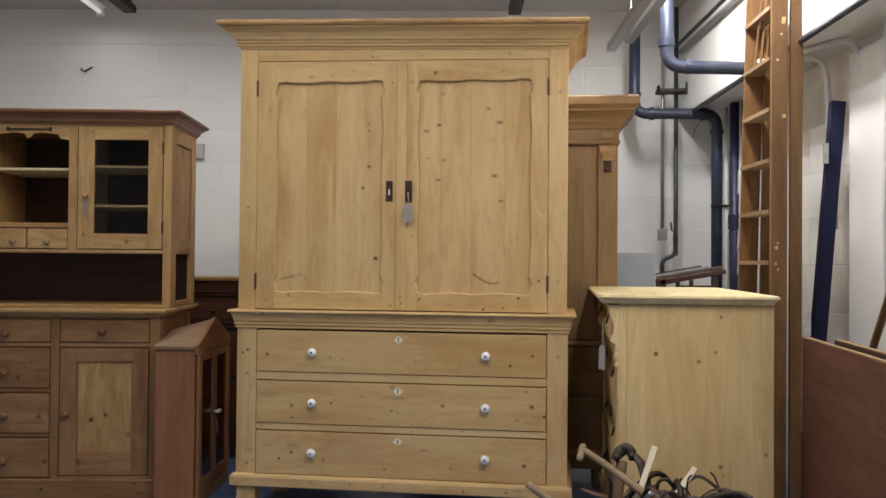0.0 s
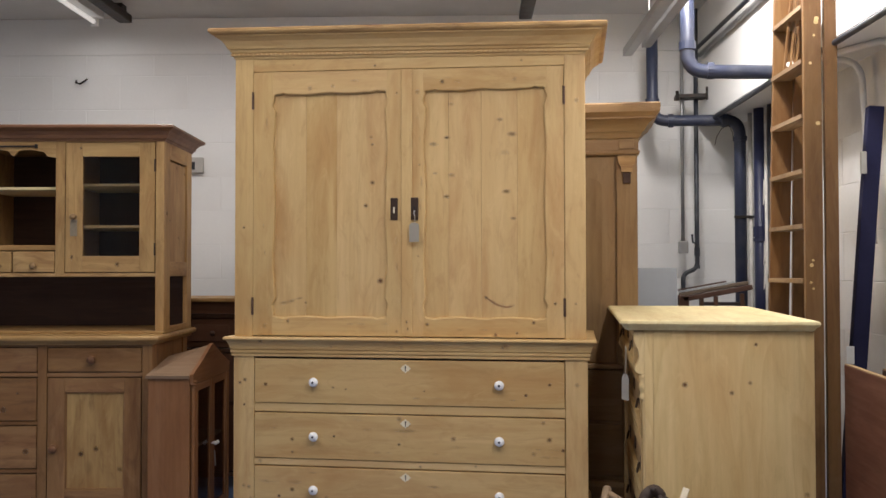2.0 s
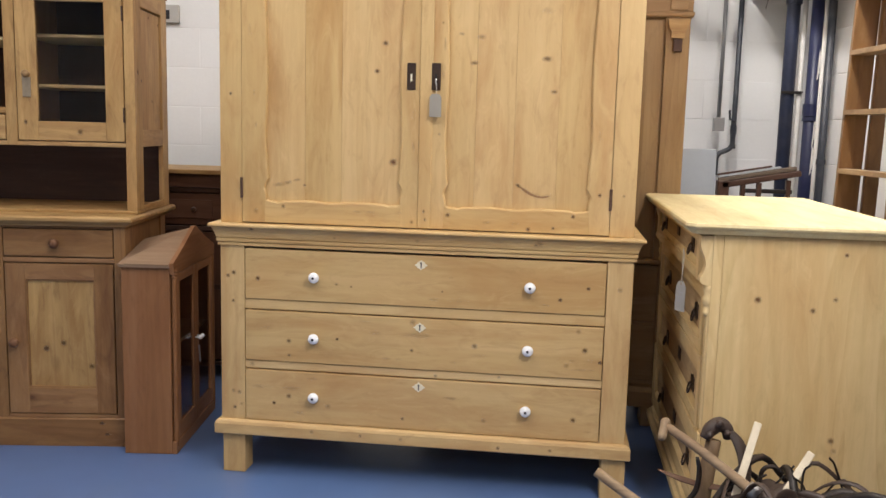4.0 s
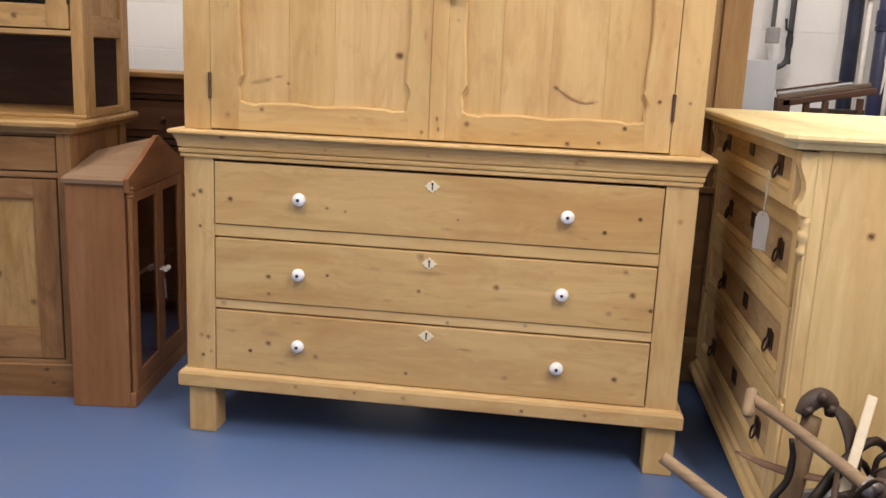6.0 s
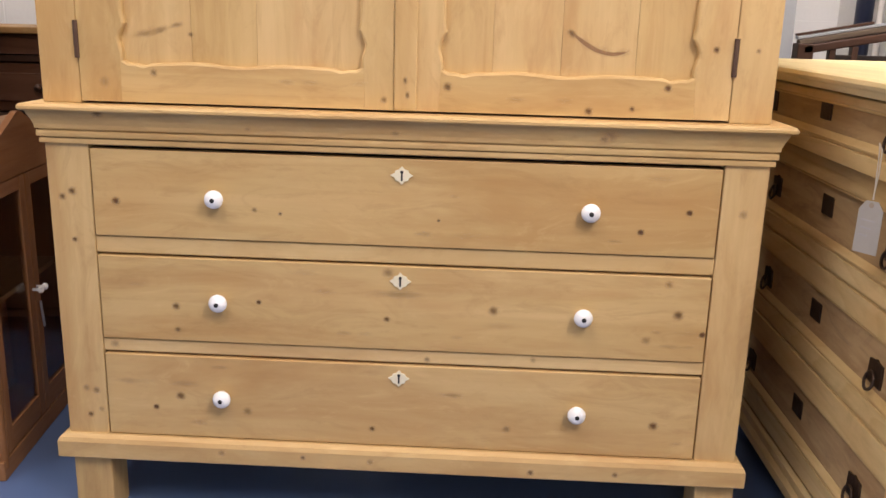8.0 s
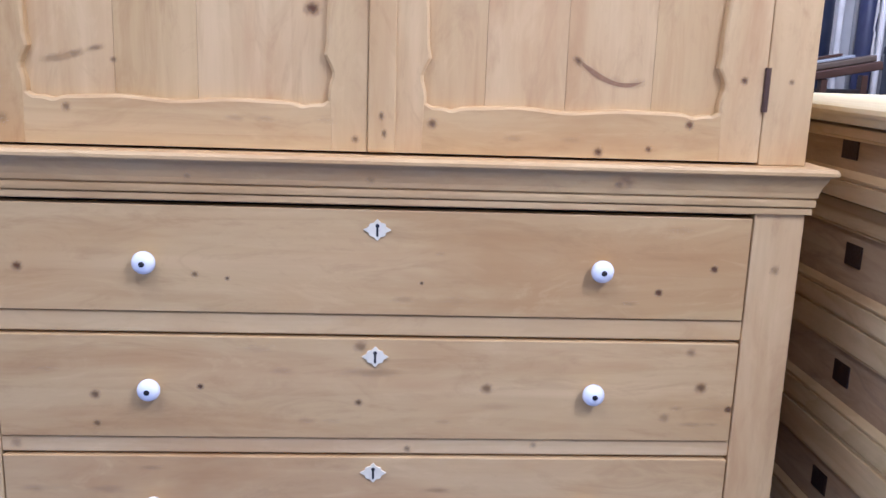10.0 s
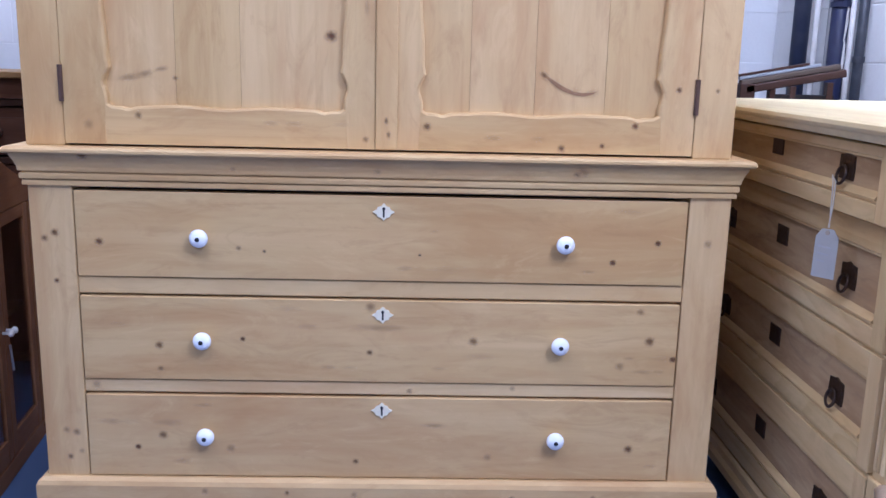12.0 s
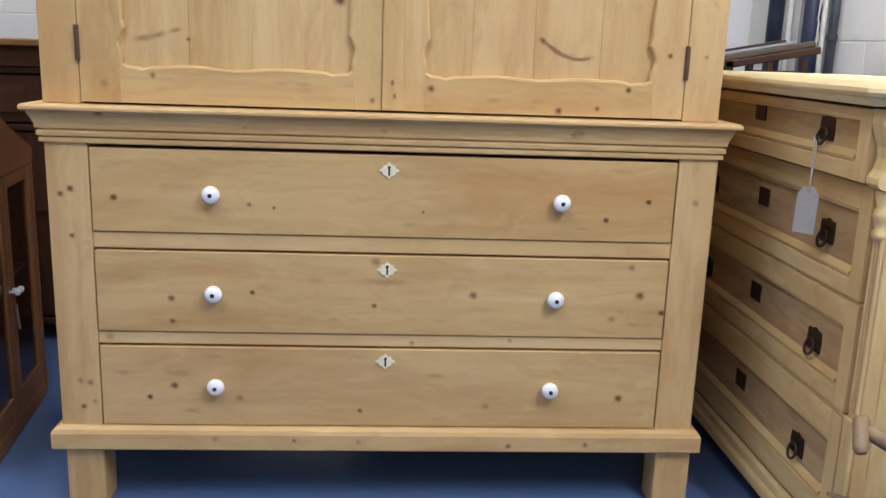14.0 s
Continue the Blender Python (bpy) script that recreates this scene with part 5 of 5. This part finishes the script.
pipe("conduit", "thin pale conduit down the back wall", [(0.690, 6.0, 2.80), (0.690, 6.0, 1.36)], 0.011, CONDUIT, 0.05)
pipe("gas_pipe", "thin dark pipe with a lever valve down the back wall", [(0.775, 6.0, 2.82), (0.775, 6.0, 1.20), (0.69, 6.0, 1.17), (0.69, 6.0, 1.05)], 0.014, PIPED, 0.04, [((0.775, 6.0, 1.28), (0.775, 6.0, 1.33)), ((0.775, 6.0, 1.20), (0.775, 6.0, 1.225))])
pipe("conduit", "thin grey conduit along the overhang", [(0.80, 6.0, 2.53), (1.15, 3.2, 2.53)], 0.014, CONDUIT, 0.05)
pipe("conduit", "dark conduit along the overhang", [(0.785, 6.0, 2.575), (1.135, 3.2, 2.575)], 0.012, PIPED, 0.05)
pipe("conduit", "pale painted conduit bending from the overhang down the wall", [(0.95, 4.45, 2.10), (1.24, 4.35, 2.10), (1.262, 4.28, 1.3)], 0.014, BOARDW, 0.1)
pipe("conduit", "pale painted conduit bending from the overhang down the wall", [(0.95, 4.52, 2.105), (1.27, 4.05, 2.105), (1.30, 3.98, 1.9)], 0.014, BOARDW, 0.08)
edge_run = thing("conduit", "dark sagging cable run under the edge of the overhang", "pipe", ROOM)
part("pipe", tube(bmesh.new(), [(-0.275, -0.45, 2.100), (-0.275, -0.9, 2.098), (-0.275, -1.4, 2.102), (-0.275, -2.2, 2.100), (-0.275, -3.2, 2.104)], 0.013, 10), PIPED, edge_run, smooth=True)
valve = thing("junction_box", "small grey switch box on the conduit", "junction box", pose(0.690, 5.985, 1.325))
part("body", bx(-0.028, 0.028, -0.03, 0.03, -0.03, 0.045, bevel=0.004), CONDUIT, valve)
lever = thing("valve_lever", "small dark valve lever on the thin pipe", "valve", pose(0.775, 5.98, 1.352))
part("lever", tube(bmesh.new(), [(0, 0, 0), (-0.03, -0.02, 0.01), (-0.035, -0.02, 0.06)], 0.006, 8), PIPED, lever)
clampb = thing("pipe_bracket", "dark iron bracket holding the thin pipes", "bracket", pose(0.745, 5.95, 2.265))
part("bar", bx(-0.10, 0.10, -0.02, 0.08, -0.012, 0.012, bevel=0.003), IRON, clampb)
part("bolt", tube(bmesh.new(), [(-0.09, -0.02, -0.03), (-0.09, -0.02, 0.03)], 0.01, 8), IRON, clampb)
part("bolt", tube(bmesh.new(), [(0.09, -0.02, -0.03), (0.09, -0.02, 0.05)], 0.01, 8), IRON, clampb)
wire = thing("loose_wire", "thin loose wires curling off the wall", "wire", pose(0.93, 5.76, 2.05))
part("wire", tube(bmesh.new(), [(0, 0, 0), (-0.04, 0, -0.02), (-0.07, 0, -0.07), (-0.08, 0, -0.12)], 0.002, 6), IRON, wire)
part("wire", tube(bmesh.new(), [(0, 0, 0), (0.02, 0, -0.04), (0.03, 0, -0.10)], 0.002, 6), IRON, wire)
# cable trunking hung under the ceiling
for a, w in (((0.325, 5.42), 0.05), ((0.415, 5.24), 0.05)):
    t = thing("cable_trunking", "grey metal cable trunking hung under the ceiling", "trunking", pose(a[0], a[1], 2.40, 0, 0, 6.8), "trunking runs")
    part("channel", bx(-w / 2, w / 2, -6.0, 0.0, 0.0, 0.045, bevel=0.003), CONDUIT, t)
    for y in (-0.6, -2.4, -4.2):
        part("hanger", tube(bmesh.new(), [(0, y, 0.045), (0, y, 0.45)], 0.005, 8), CONDUIT, t)

# ---- things stacked behind the chest ----
gp = thing("grey_panel", "flat grey board standing behind the chest", "board", pose(0.36, 5.26, 0, -3, 0, 0))
part("panel", bx(0.0, 0.215, 0.0, 0.015, 0.0, 1.205, bevel=0.002), GREYP, gp)
st = thing("folded_table", "dark brown folded table lying tilted behind the chest", "folding table", pose(0.60, 5.30, 0))
SLOPE = pose(0.0, 0.0, 1.035, 0, -10.5, 0)
part("tabletop", bx(0.0, 0.37, -0.03, 0.012, -0.016, 0.012, bevel=0.004, m=SLOPE), DARKW["x"], st)
part("tabletop", bx(-0.01, 0.355, -0.022, 0.012, 0.014, 0.034, bevel=0.004, m=SLOPE), GREYBROWN["x"], st, "grey-brown worn board")
part("edge_strip", bx(-0.012, 0.285, -0.018, 0.012, 0.036, 0.045, bevel=0.002, m=SLOPE), GREYP, st, "pale grey board")
part("edge_strip", bx(-0.012, 0.245, -0.014, 0.012, 0.047, 0.055, bevel=0.001, m=SLOPE), DARKW["x"], st)
part("end_block", bx(-0.02, 0.035, -0.03, 0.03, 0.98, 1.055, bevel=0.004), DARKW["z"], st)
for x in (0.0, 0.09, 0.165, 0.30):
    part("leg", bx(x, x + 0.022, -0.026, 0.006, 0.0, 1.03 + 0.12 * x, bevel=0.003), DARKW["z"], st)
part("stretcher", bx(0.10, 0.33, -0.022, 0.0, 1.0, 1.02, bevel=0.003), IRON, st)
# wall switch and hook
sw = thing("wall_switch", "grey-beige double wall switch on the block wall", "switch", ROOM @ pose(-3.525, -0.005, 1.87))
part("plate", bx(-0.04, 0.06, -0.035, 0.0, -0.04, 0.06, bevel=0.004), MIRRORP, sw)
part("rocker", bx(-0.02, 0.01, -0.042, -0.034, -0.02, 0.03, bevel=0.002), BLACKP, sw)
hk = thing("wall_hook", "bent dark wire hook in the block wall", "hook", ROOM @ pose(-4.275, -0.006, 2.425))
part("wire", tube(bmesh.new(), [(-0.04, 0.0, 0.02), (-0.03, -0.03, 0.0), (0.0, -0.04, -0.012), (0.05, -0.04, 0.02)], 0.006, 8), IRON, hk)


# ---- ceiling lights and beams ----
# the last two battens only house the added lamps, out of view
for tx, ty, power, turn in TUBES:
    lt = thing("ceiling_light", "white fluorescent batten with a lit tube, some added out of view", "ceiling light", ROOM @ pose(tx, ty, CEIL), "ceiling lights")
    part("housing", bx(-0.05, 0.05, -0.76, 0.76, -0.06, 0.0, bevel=0.004), BOARDW, lt)
    part("lit_tube", tube(bmesh.new(), [(0, -0.72, -0.085), (0, 0.72, -0.085)], 0.014, 10), TUBEG if power > 5 else DIMG, lt, "glowing tube" if power > 5 else "dim ageing tube")
    for y in (-0.735, 0.735):
        part("end_cap", bx(-0.025, 0.025, y - 0.015, y + 0.015, -0.11, -0.055, bevel=0.003), BOARDW, lt)
for X in (-3.905, -1.38):
    bm_ = thing("ceiling_bracket", "dark iron rail fixed under the ceiling", "rail", ROOM @ pose(X, -0.52, CEIL))
    part("rail", bx(-0.04, 0.04, -0.3, 0.3, -0.09, -0.04, bevel=0.004), IRON, bm_)
    for y in (-0.2, 0.2):
        part("hanger", bx(-0.03, 0.03, y - 0.04, y + 0.04, -0.04, 0.0, bevel=0.004), IRON, bm_)

# ---- tub of old tools ----
tub = thing("metal_tub", "round galvanised steel tub holding old tools", "tub", pose(0.41, 3.17, 0))
b = bmesh.new()
lathe(b, [(0.17, 0.0), (0.235, 0.215), (0.243, 0.219), (0.246, 0.225), (0.241, 0.229), (0.232, 0.224), (0.166, 0.012), (0.001, 0.010)], Matrix(), 40)
part("shell", b, ZINC, tub, smooth=True)
for s in (-1, 1):
    part("handle", tube(bmesh.new(), [(s * 0.235, -0.05, 0.19), (s * 0.262, -0.035, 0.205), (s * 0.266, 0.0, 0.21), (s * 0.262, 0.035, 0.205), (s * 0.235, 0.05, 0.19)], 0.006, 8), ZINC, tub)


def flowing(pts, rad, n=4):
    """A smooth curve through the points, with the thickness running along."""
    rad = list(rad) if isinstance(rad, (list, tuple)) else [rad] * len(pts)
    if len(pts) < 3:
        return pts, rad
    v = [Vector(p) for p in pts]
    v, out, size = [2 * v[0] - v[1]] + v + [2 * v[-1] - v[-2]], [], []
    for i in range(1, len(v) - 2):
        for k in range(n):
            t = k / n
            out.append(0.5 * (2 * v[i] + (v[i + 1] - v[i - 1]) * t + (2 * v[i - 1] - 5 * v[i] + 4 * v[i + 1] - v[i + 2]) * t * t + (3 * v[i] - v[i - 1] - 3 * v[i + 1] + v[i + 2]) * t ** 3))
            size.append(rad[i - 1] + (rad[i] - rad[i - 1]) * t)
    return [tuple(p) for p in out] + [tuple(pts[-1])], size + [rad[-1]]


def rod(name, label, cat, pts, rad, mat, extra=(), flat=1.0, group="tools in the tub"):
    t = thing(name, label, cat, None, group)
    pts, rad = flowing(pts, rad)
    part("shaft" if extra else "body", tube(bmesh.new(), pts, rad, 12, flat), mat, t, smooth=True)
    for nm, p, r, m in extra:
        p, r = flowing(p, r)
        part(nm, tube(bmesh.new(), p, r, 12), m, t, smooth=True)
    return t


rod("mallet", "old wooden mallet with a worn head and leather-wrapped grip", "mallet", [(0.128, 3.25, 0.482), (0.20, 3.21, 0.445), (0.285, 3.16, 0.395), (0.34, 3.13, 0.36)], [0.012, 0.0125, 0.0135, 0.015], TOOLW["x"],
    [("head", [(0.114, 3.226, 0.452), (0.115, 3.232, 0.459), (0.120, 3.246, 0.477), (0.126, 3.260, 0.494), (0.127, 3.265, 0.50)], [0.008, 0.0125, 0.0125, 0.0140, 0.007], TOOLW["z"]),
     ("ferrule", [(0.325, 3.14, 0.37), (0.35, 3.125, 0.355)], 0.021, STEEL), ("grip", [(0.35, 3.125, 0.355), (0.42, 3.09, 0.31), (0.47, 3.06, 0.27)], [0.022, 0.027, 0.024], LEATHER)])
rod("hammer", "long bare ash hammer handle sticking out of the tub", "hammer", [(-0.062, 3.135, 0.386), (0.06, 3.10, 0.315), (0.18, 3.07, 0.25), (0.30, 3.05, 0.19), (0.38, 3.04, 0.14)], [0.013, 0.014, 0.015, 0.016, 0.016], TOOLW["x"])
rod("wooden_clamp", "carved wooden jaw on a worn grey shaft", "clamp", [(0.225, 3.27, 0.17), (0.245, 3.28, 0.33), (0.262, 3.29, 0.44)], [0.023, 0.022, 0.020], TOOLW["z"],
    [("jaw", [(0.235, 3.28, 0.445), (0.25, 3.285, 0.47), (0.275, 3.29, 0.485), (0.295, 3.29, 0.47), (0.296, 3.29, 0.445)], [0.014, 0.020, 0.021, 0.018, 0.010], LEATHER), ("lump", [(0.238, 3.262, 0.452), (0.244, 3.262, 0.462), (0.250, 3.265, 0.470)], [0.006, 0.011, 0.006], LEATHER),
     ("lump", [(0.262, 3.266, 0.488), (0.270, 3.266, 0.494), (0.278, 3.27, 0.496)], [0.006, 0.012, 0.006], LEATHER), ("lump", [(0.284, 3.268, 0.462), (0.292, 3.268, 0.468), (0.298, 3.27, 0.474)], [0.005, 0.011, 0.006], LEATHER)])
rod("leather_strap", "dark curved leather strap over the tools", "strap", [(0.295, 3.28, 0.475), (0.325, 3.27, 0.44), (0.34, 3.25, 0.39), (0.335, 3.22, 0.34), (0.33, 3.19, 0.27)], [0.010, 0.019, 0.021, 0.019, 0.014], LEATHER, flat=0.4)
for a, c in (((0.375, 3.285, 0.498), (0.255, 3.08, 0.24)), ((0.505, 3.235, 0.441), (0.36, 3.10, 0.28))):
    t = thing("wooden_lath", "thin whitewashed wooden lath", "lath", None, "tools in the tub")
    rail_bar("lath", c, a, 0.021, 0.008, WHITEW, t)
rod("drawknife", "thin curved rusty brown blade", "blade", [(0.122, 3.325, 0.330), (0.18, 3.30, 0.318), (0.24, 3.27, 0.315), (0.31, 3.24, 0.322)], [0.003, 0.009, 0.010, 0.007], plain("rusty_blade", (0.14, 0.075, 0.045), 0.5, metal=0.4, vary=0.3, scale=80), flat=0.25)
rod("iron_hook", "black curved iron hook", "hook", [(0.215, 3.255, 0.40), (0.222, 3.25, 0.36), (0.215, 3.245, 0.31), (0.19, 3.24, 0.27), (0.18, 3.235, 0.235), (0.20, 3.22, 0.20)], [0.005, 0.007, 0.0075, 0.0075, 0.007, 0.005], IRON)
rod("iron_hook", "black twisted iron hook with a curled tip", "hook", [(0.37, 3.20, 0.22), (0.375, 3.22, 0.36), (0.385, 3.22, 0.395), (0.41, 3.22, 0.40), (0.425, 3.22, 0.385)], 0.006, IRON)
rod("cutting_pliers", "dark rusty iron tongs lying across the tub", "tongs", [(0.20, 3.10, 0.25), (0.30, 3.13, 0.27), (0.42, 3.17, 0.30), (0.56, 3.22, 0.33)], [0.010, 0.014, 0.016, 0.010], IRON, [("grip", [(0.21, 3.16, 0.24), (0.33, 3.15, 0.275), (0.46, 3.13, 0.30), (0.58, 3.12, 0.31)], [0.010, 0.013, 0.014, 0.009], IRON)])
rod("leather_roll", "dark brown worn leather tool roll", "tool roll", [(0.40, 3.20, 0.28), (0.45, 3.20, 0.325), (0.52, 3.17, 0.33), (0.585, 3.12, 0.29)], [0.02, 0.036, 0.040, 0.018], LEATHER, flat=0.45)
rod("leather_roll", "dark brown worn leather tool roll", "tool roll", [(0.30, 3.05, 0.235), (0.37, 3.03, 0.26), (0.46, 3.02, 0.26), (0.55, 3.03, 0.23)], [0.02, 0.034, 0.034, 0.02], LEATHER, flat=0.6)
rod("wooden_yoke", "curved grey-brown wooden yoke leaning from the tub", "yoke", [(0.52, 3.12, 0.20), (0.60, 3.13, 0.235), (0.70, 3.18, 0.285), (0.79, 3.24, 0.325)], [0.022, 0.028, 0.029, 0.022], GREYBROWN["x"], flat=0.5)
rod("iron_weight", "rounded dark cast iron weight", "weight", [(0.235, 3.12, 0.19), (0.25, 3.12, 0.235), (0.275, 3.12, 0.262), (0.30, 3.12, 0.268)], [0.04, 0.055, 0.05, 0.02], IRON)
rod("iron_clamp", "rusty iron screw clamp standing in the tub", "clamp", [(0.285, 3.07, 0.20), (0.288, 3.075, 0.27), (0.29, 3.08, 0.30)], [0.016, 0.018, 0.014], IRON, [("screw", [(0.255, 3.07, 0.285), (0.33, 3.08, 0.285)], 0.010, IRON)])
def leather_flap(x, y, z, w, l, turn, seed):
    """Stiff old leather, crumpled and curling at its rim."""
    rg = random.Random(seed)
    t = thing("leather_flap", "crumpled dark brown leather flap on the heap of tools", "leather", pose(x, y, z, 0, 0, turn), "tools in the tub")
    bm, n, m = bmesh.new(), 10, 8
    ph = [rg.uniform(0, 6.28) for _ in range(4)]
    sheets = []
    for side in (0.0, -0.005):
        rows = []
        for i in range(n + 1):
            row = []
            for j in range(m + 1):
                u, v = i / n - 0.5, j / m - 0.5
                rim = 1 + 0.10 * math.sin(9 * u + ph[0]) + 0.08 * math.sin(13 * v + ph[1])
                hgt = 0.05 * (1 - 3.2 * u * u - 2.2 * v * v) + 0.014 * math.sin(8 * u + 5 * v + ph[2]) + 0.009 * math.sin(15 * v - 6 * u + ph[3])
                row.append(bm.verts.new((u * w * rim, v * l * rim, hgt + side)))
            rows.append(row)
        sheets.append(rows)
        for a, b_ in zip(rows, rows[1:]):
            for j in range(m):
                bm.faces.new((a[j], a[j + 1], b_[j + 1], b_[j]))
    lo, hi = sheets[1], sheets[0]
    ring = [(i, 0) for i in range(n + 1)] + [(n, j) for j in range(1, m + 1)] + [(i, m) for i in range(n - 1, -1, -1)] + [(0, j) for j in range(m - 1, 0, -1)]
    for (a, b_), (c, d) in zip(ring, ring[1:] + ring[:1]):
        bm.faces.new((hi[a][b_], hi[c][d], lo[c][d], lo[a][b_]))
    part("flap", bm, LEATHER, t, smooth=True)


leather_flap(0.40, 3.16, 0.315, 0.20, 0.16, 15, 1)
leather_flap(0.50, 3.11, 0.290, 0.24, 0.15, -20, 2)
leather_flap(0.36, 3.03, 0.245, 0.20, 0.13, 35, 3)
heap = random.Random(23)
for k in range(34):
    x, y = heap.uniform(0.24, 0.62), heap.uniform(2.99, 3.27)
    a, n, z = heap.uniform(0, 2 * math.pi), heap.uniform(0.05, 0.14), heap.uniform(0.21, 0.33)
    c, s_ = math.cos(a), math.sin(a)
    pts = [(x - n * c, y - n * s_, z - 0.02), (x - 0.4 * n * c, y - 0.4 * n * s_, z + heap.uniform(0.03, 0.09)), (x + 0.3 * n * c, y + 0.3 * n * s_, z + heap.uniform(0.05, 0.11)), (x + n * c, y + n * s_, z + heap.uniform(-0.03, 0.04))]
    r = heap.uniform(0.005, 0.013)
    kind = k % 3
    rod(("leather_strap", "iron_rod", "harness_buckle_strap")[kind], ("curled dark leather strap in the heap", "bent rusty iron rod in the heap", "cracked brown harness strap with iron end")[kind], ("strap", "rod", "strap")[kind],
        pts, [r, r * 1.1, r, r * 0.7], (LEATHER, IRON, LEATHER)[kind], [("tip", [pts[3], tuple(v + d for v, d in zip(pts[3], (0.012, 0.004, 0.004)))], r * 1.1, IRON)] if kind == 2 else (), flat=(0.3, 1.0, 0.4)[kind])
wires = random.Random(11)
for k in range(7):
    x, y = wires.uniform(0.36, 0.60), wires.uniform(3.05, 3.25)
    h = wires.uniform(0.34, 0.44)
    rod("twisted_wire", "thin bent rusty wire", "wire", [(x, y, 0.2), (x + wires.uniform(-0.03, 0.03), y, 0.28), (x + wires.uniform(-0.06, 0.06), y + 0.01, h - 0.03), (x + wires.uniform(-0.08, 0.08), y, h)], 0.003, IRON)
for k in range(5):
    x, y = wires.uniform(0.28, 0.55), wires.uniform(3.0, 3.25)
    a = wires.uniform(0, 3.14)
    rod("chisel", "old chisel with a worn wooden handle", "chisel", [(x - 0.09 * math.cos(a), y - 0.09 * math.sin(a), 0.215), (x, y, 0.245), (x + 0.06 * math.cos(a), y + 0.06 * math.sin(a), 0.262)], [0.006, 0.008, 0.009], IRON,
        [("handle", [(x + 0.05 * math.cos(a), y + 0.05 * math.sin(a), 0.258), (x + 0.09 * math.cos(a), y + 0.09 * math.sin(a), 0.272), (x + 0.14 * math.cos(a), y + 0.14 * math.sin(a), 0.288)], [0.010, 0.015, 0.013], TOOLW["x"])])


def block_wall(parent, run, rows, along_x, mat, skip=None):
    """Painted blocks, half-bonded, a few millimetres proud of their joints."""
    L, H = 0.447, 0.222
    bm = bmesh.new()
    if along_x:
        box(bm, -L / 2 + 0.003, L / 2 - 0.003, -0.0018, 0.006, 0.0025, H - 0.0025, bevel=0.0017)
    else:
        box(bm, -0.0018, 0.006, -L / 2 + 0.003, L / 2 - 0.003, 0.0025, H - 0.0025, bevel=0.0017)
    me = bpy.data.meshes.new("block")
    bm.to_mesh(me)
    bm.free()
    me.materials.append(mat)
    for r in rows:
        n = int(run / L)
        for i in range(n):
            s = -(i + (0.5 if r % 2 else 0.0) + 0.5) * L
            ob = new("block", me)
            ob.parent = parent
            ob.matrix_local = Matrix.Translation((s, 0, r * H + 0.03) if along_x else (0, s, r * H + 0.03))


block_wall(wall_north, 5.2, range(3, 12), True, WALLP)
block_wall(wall_east, 4.4, range(3, 9), False, WALLD)
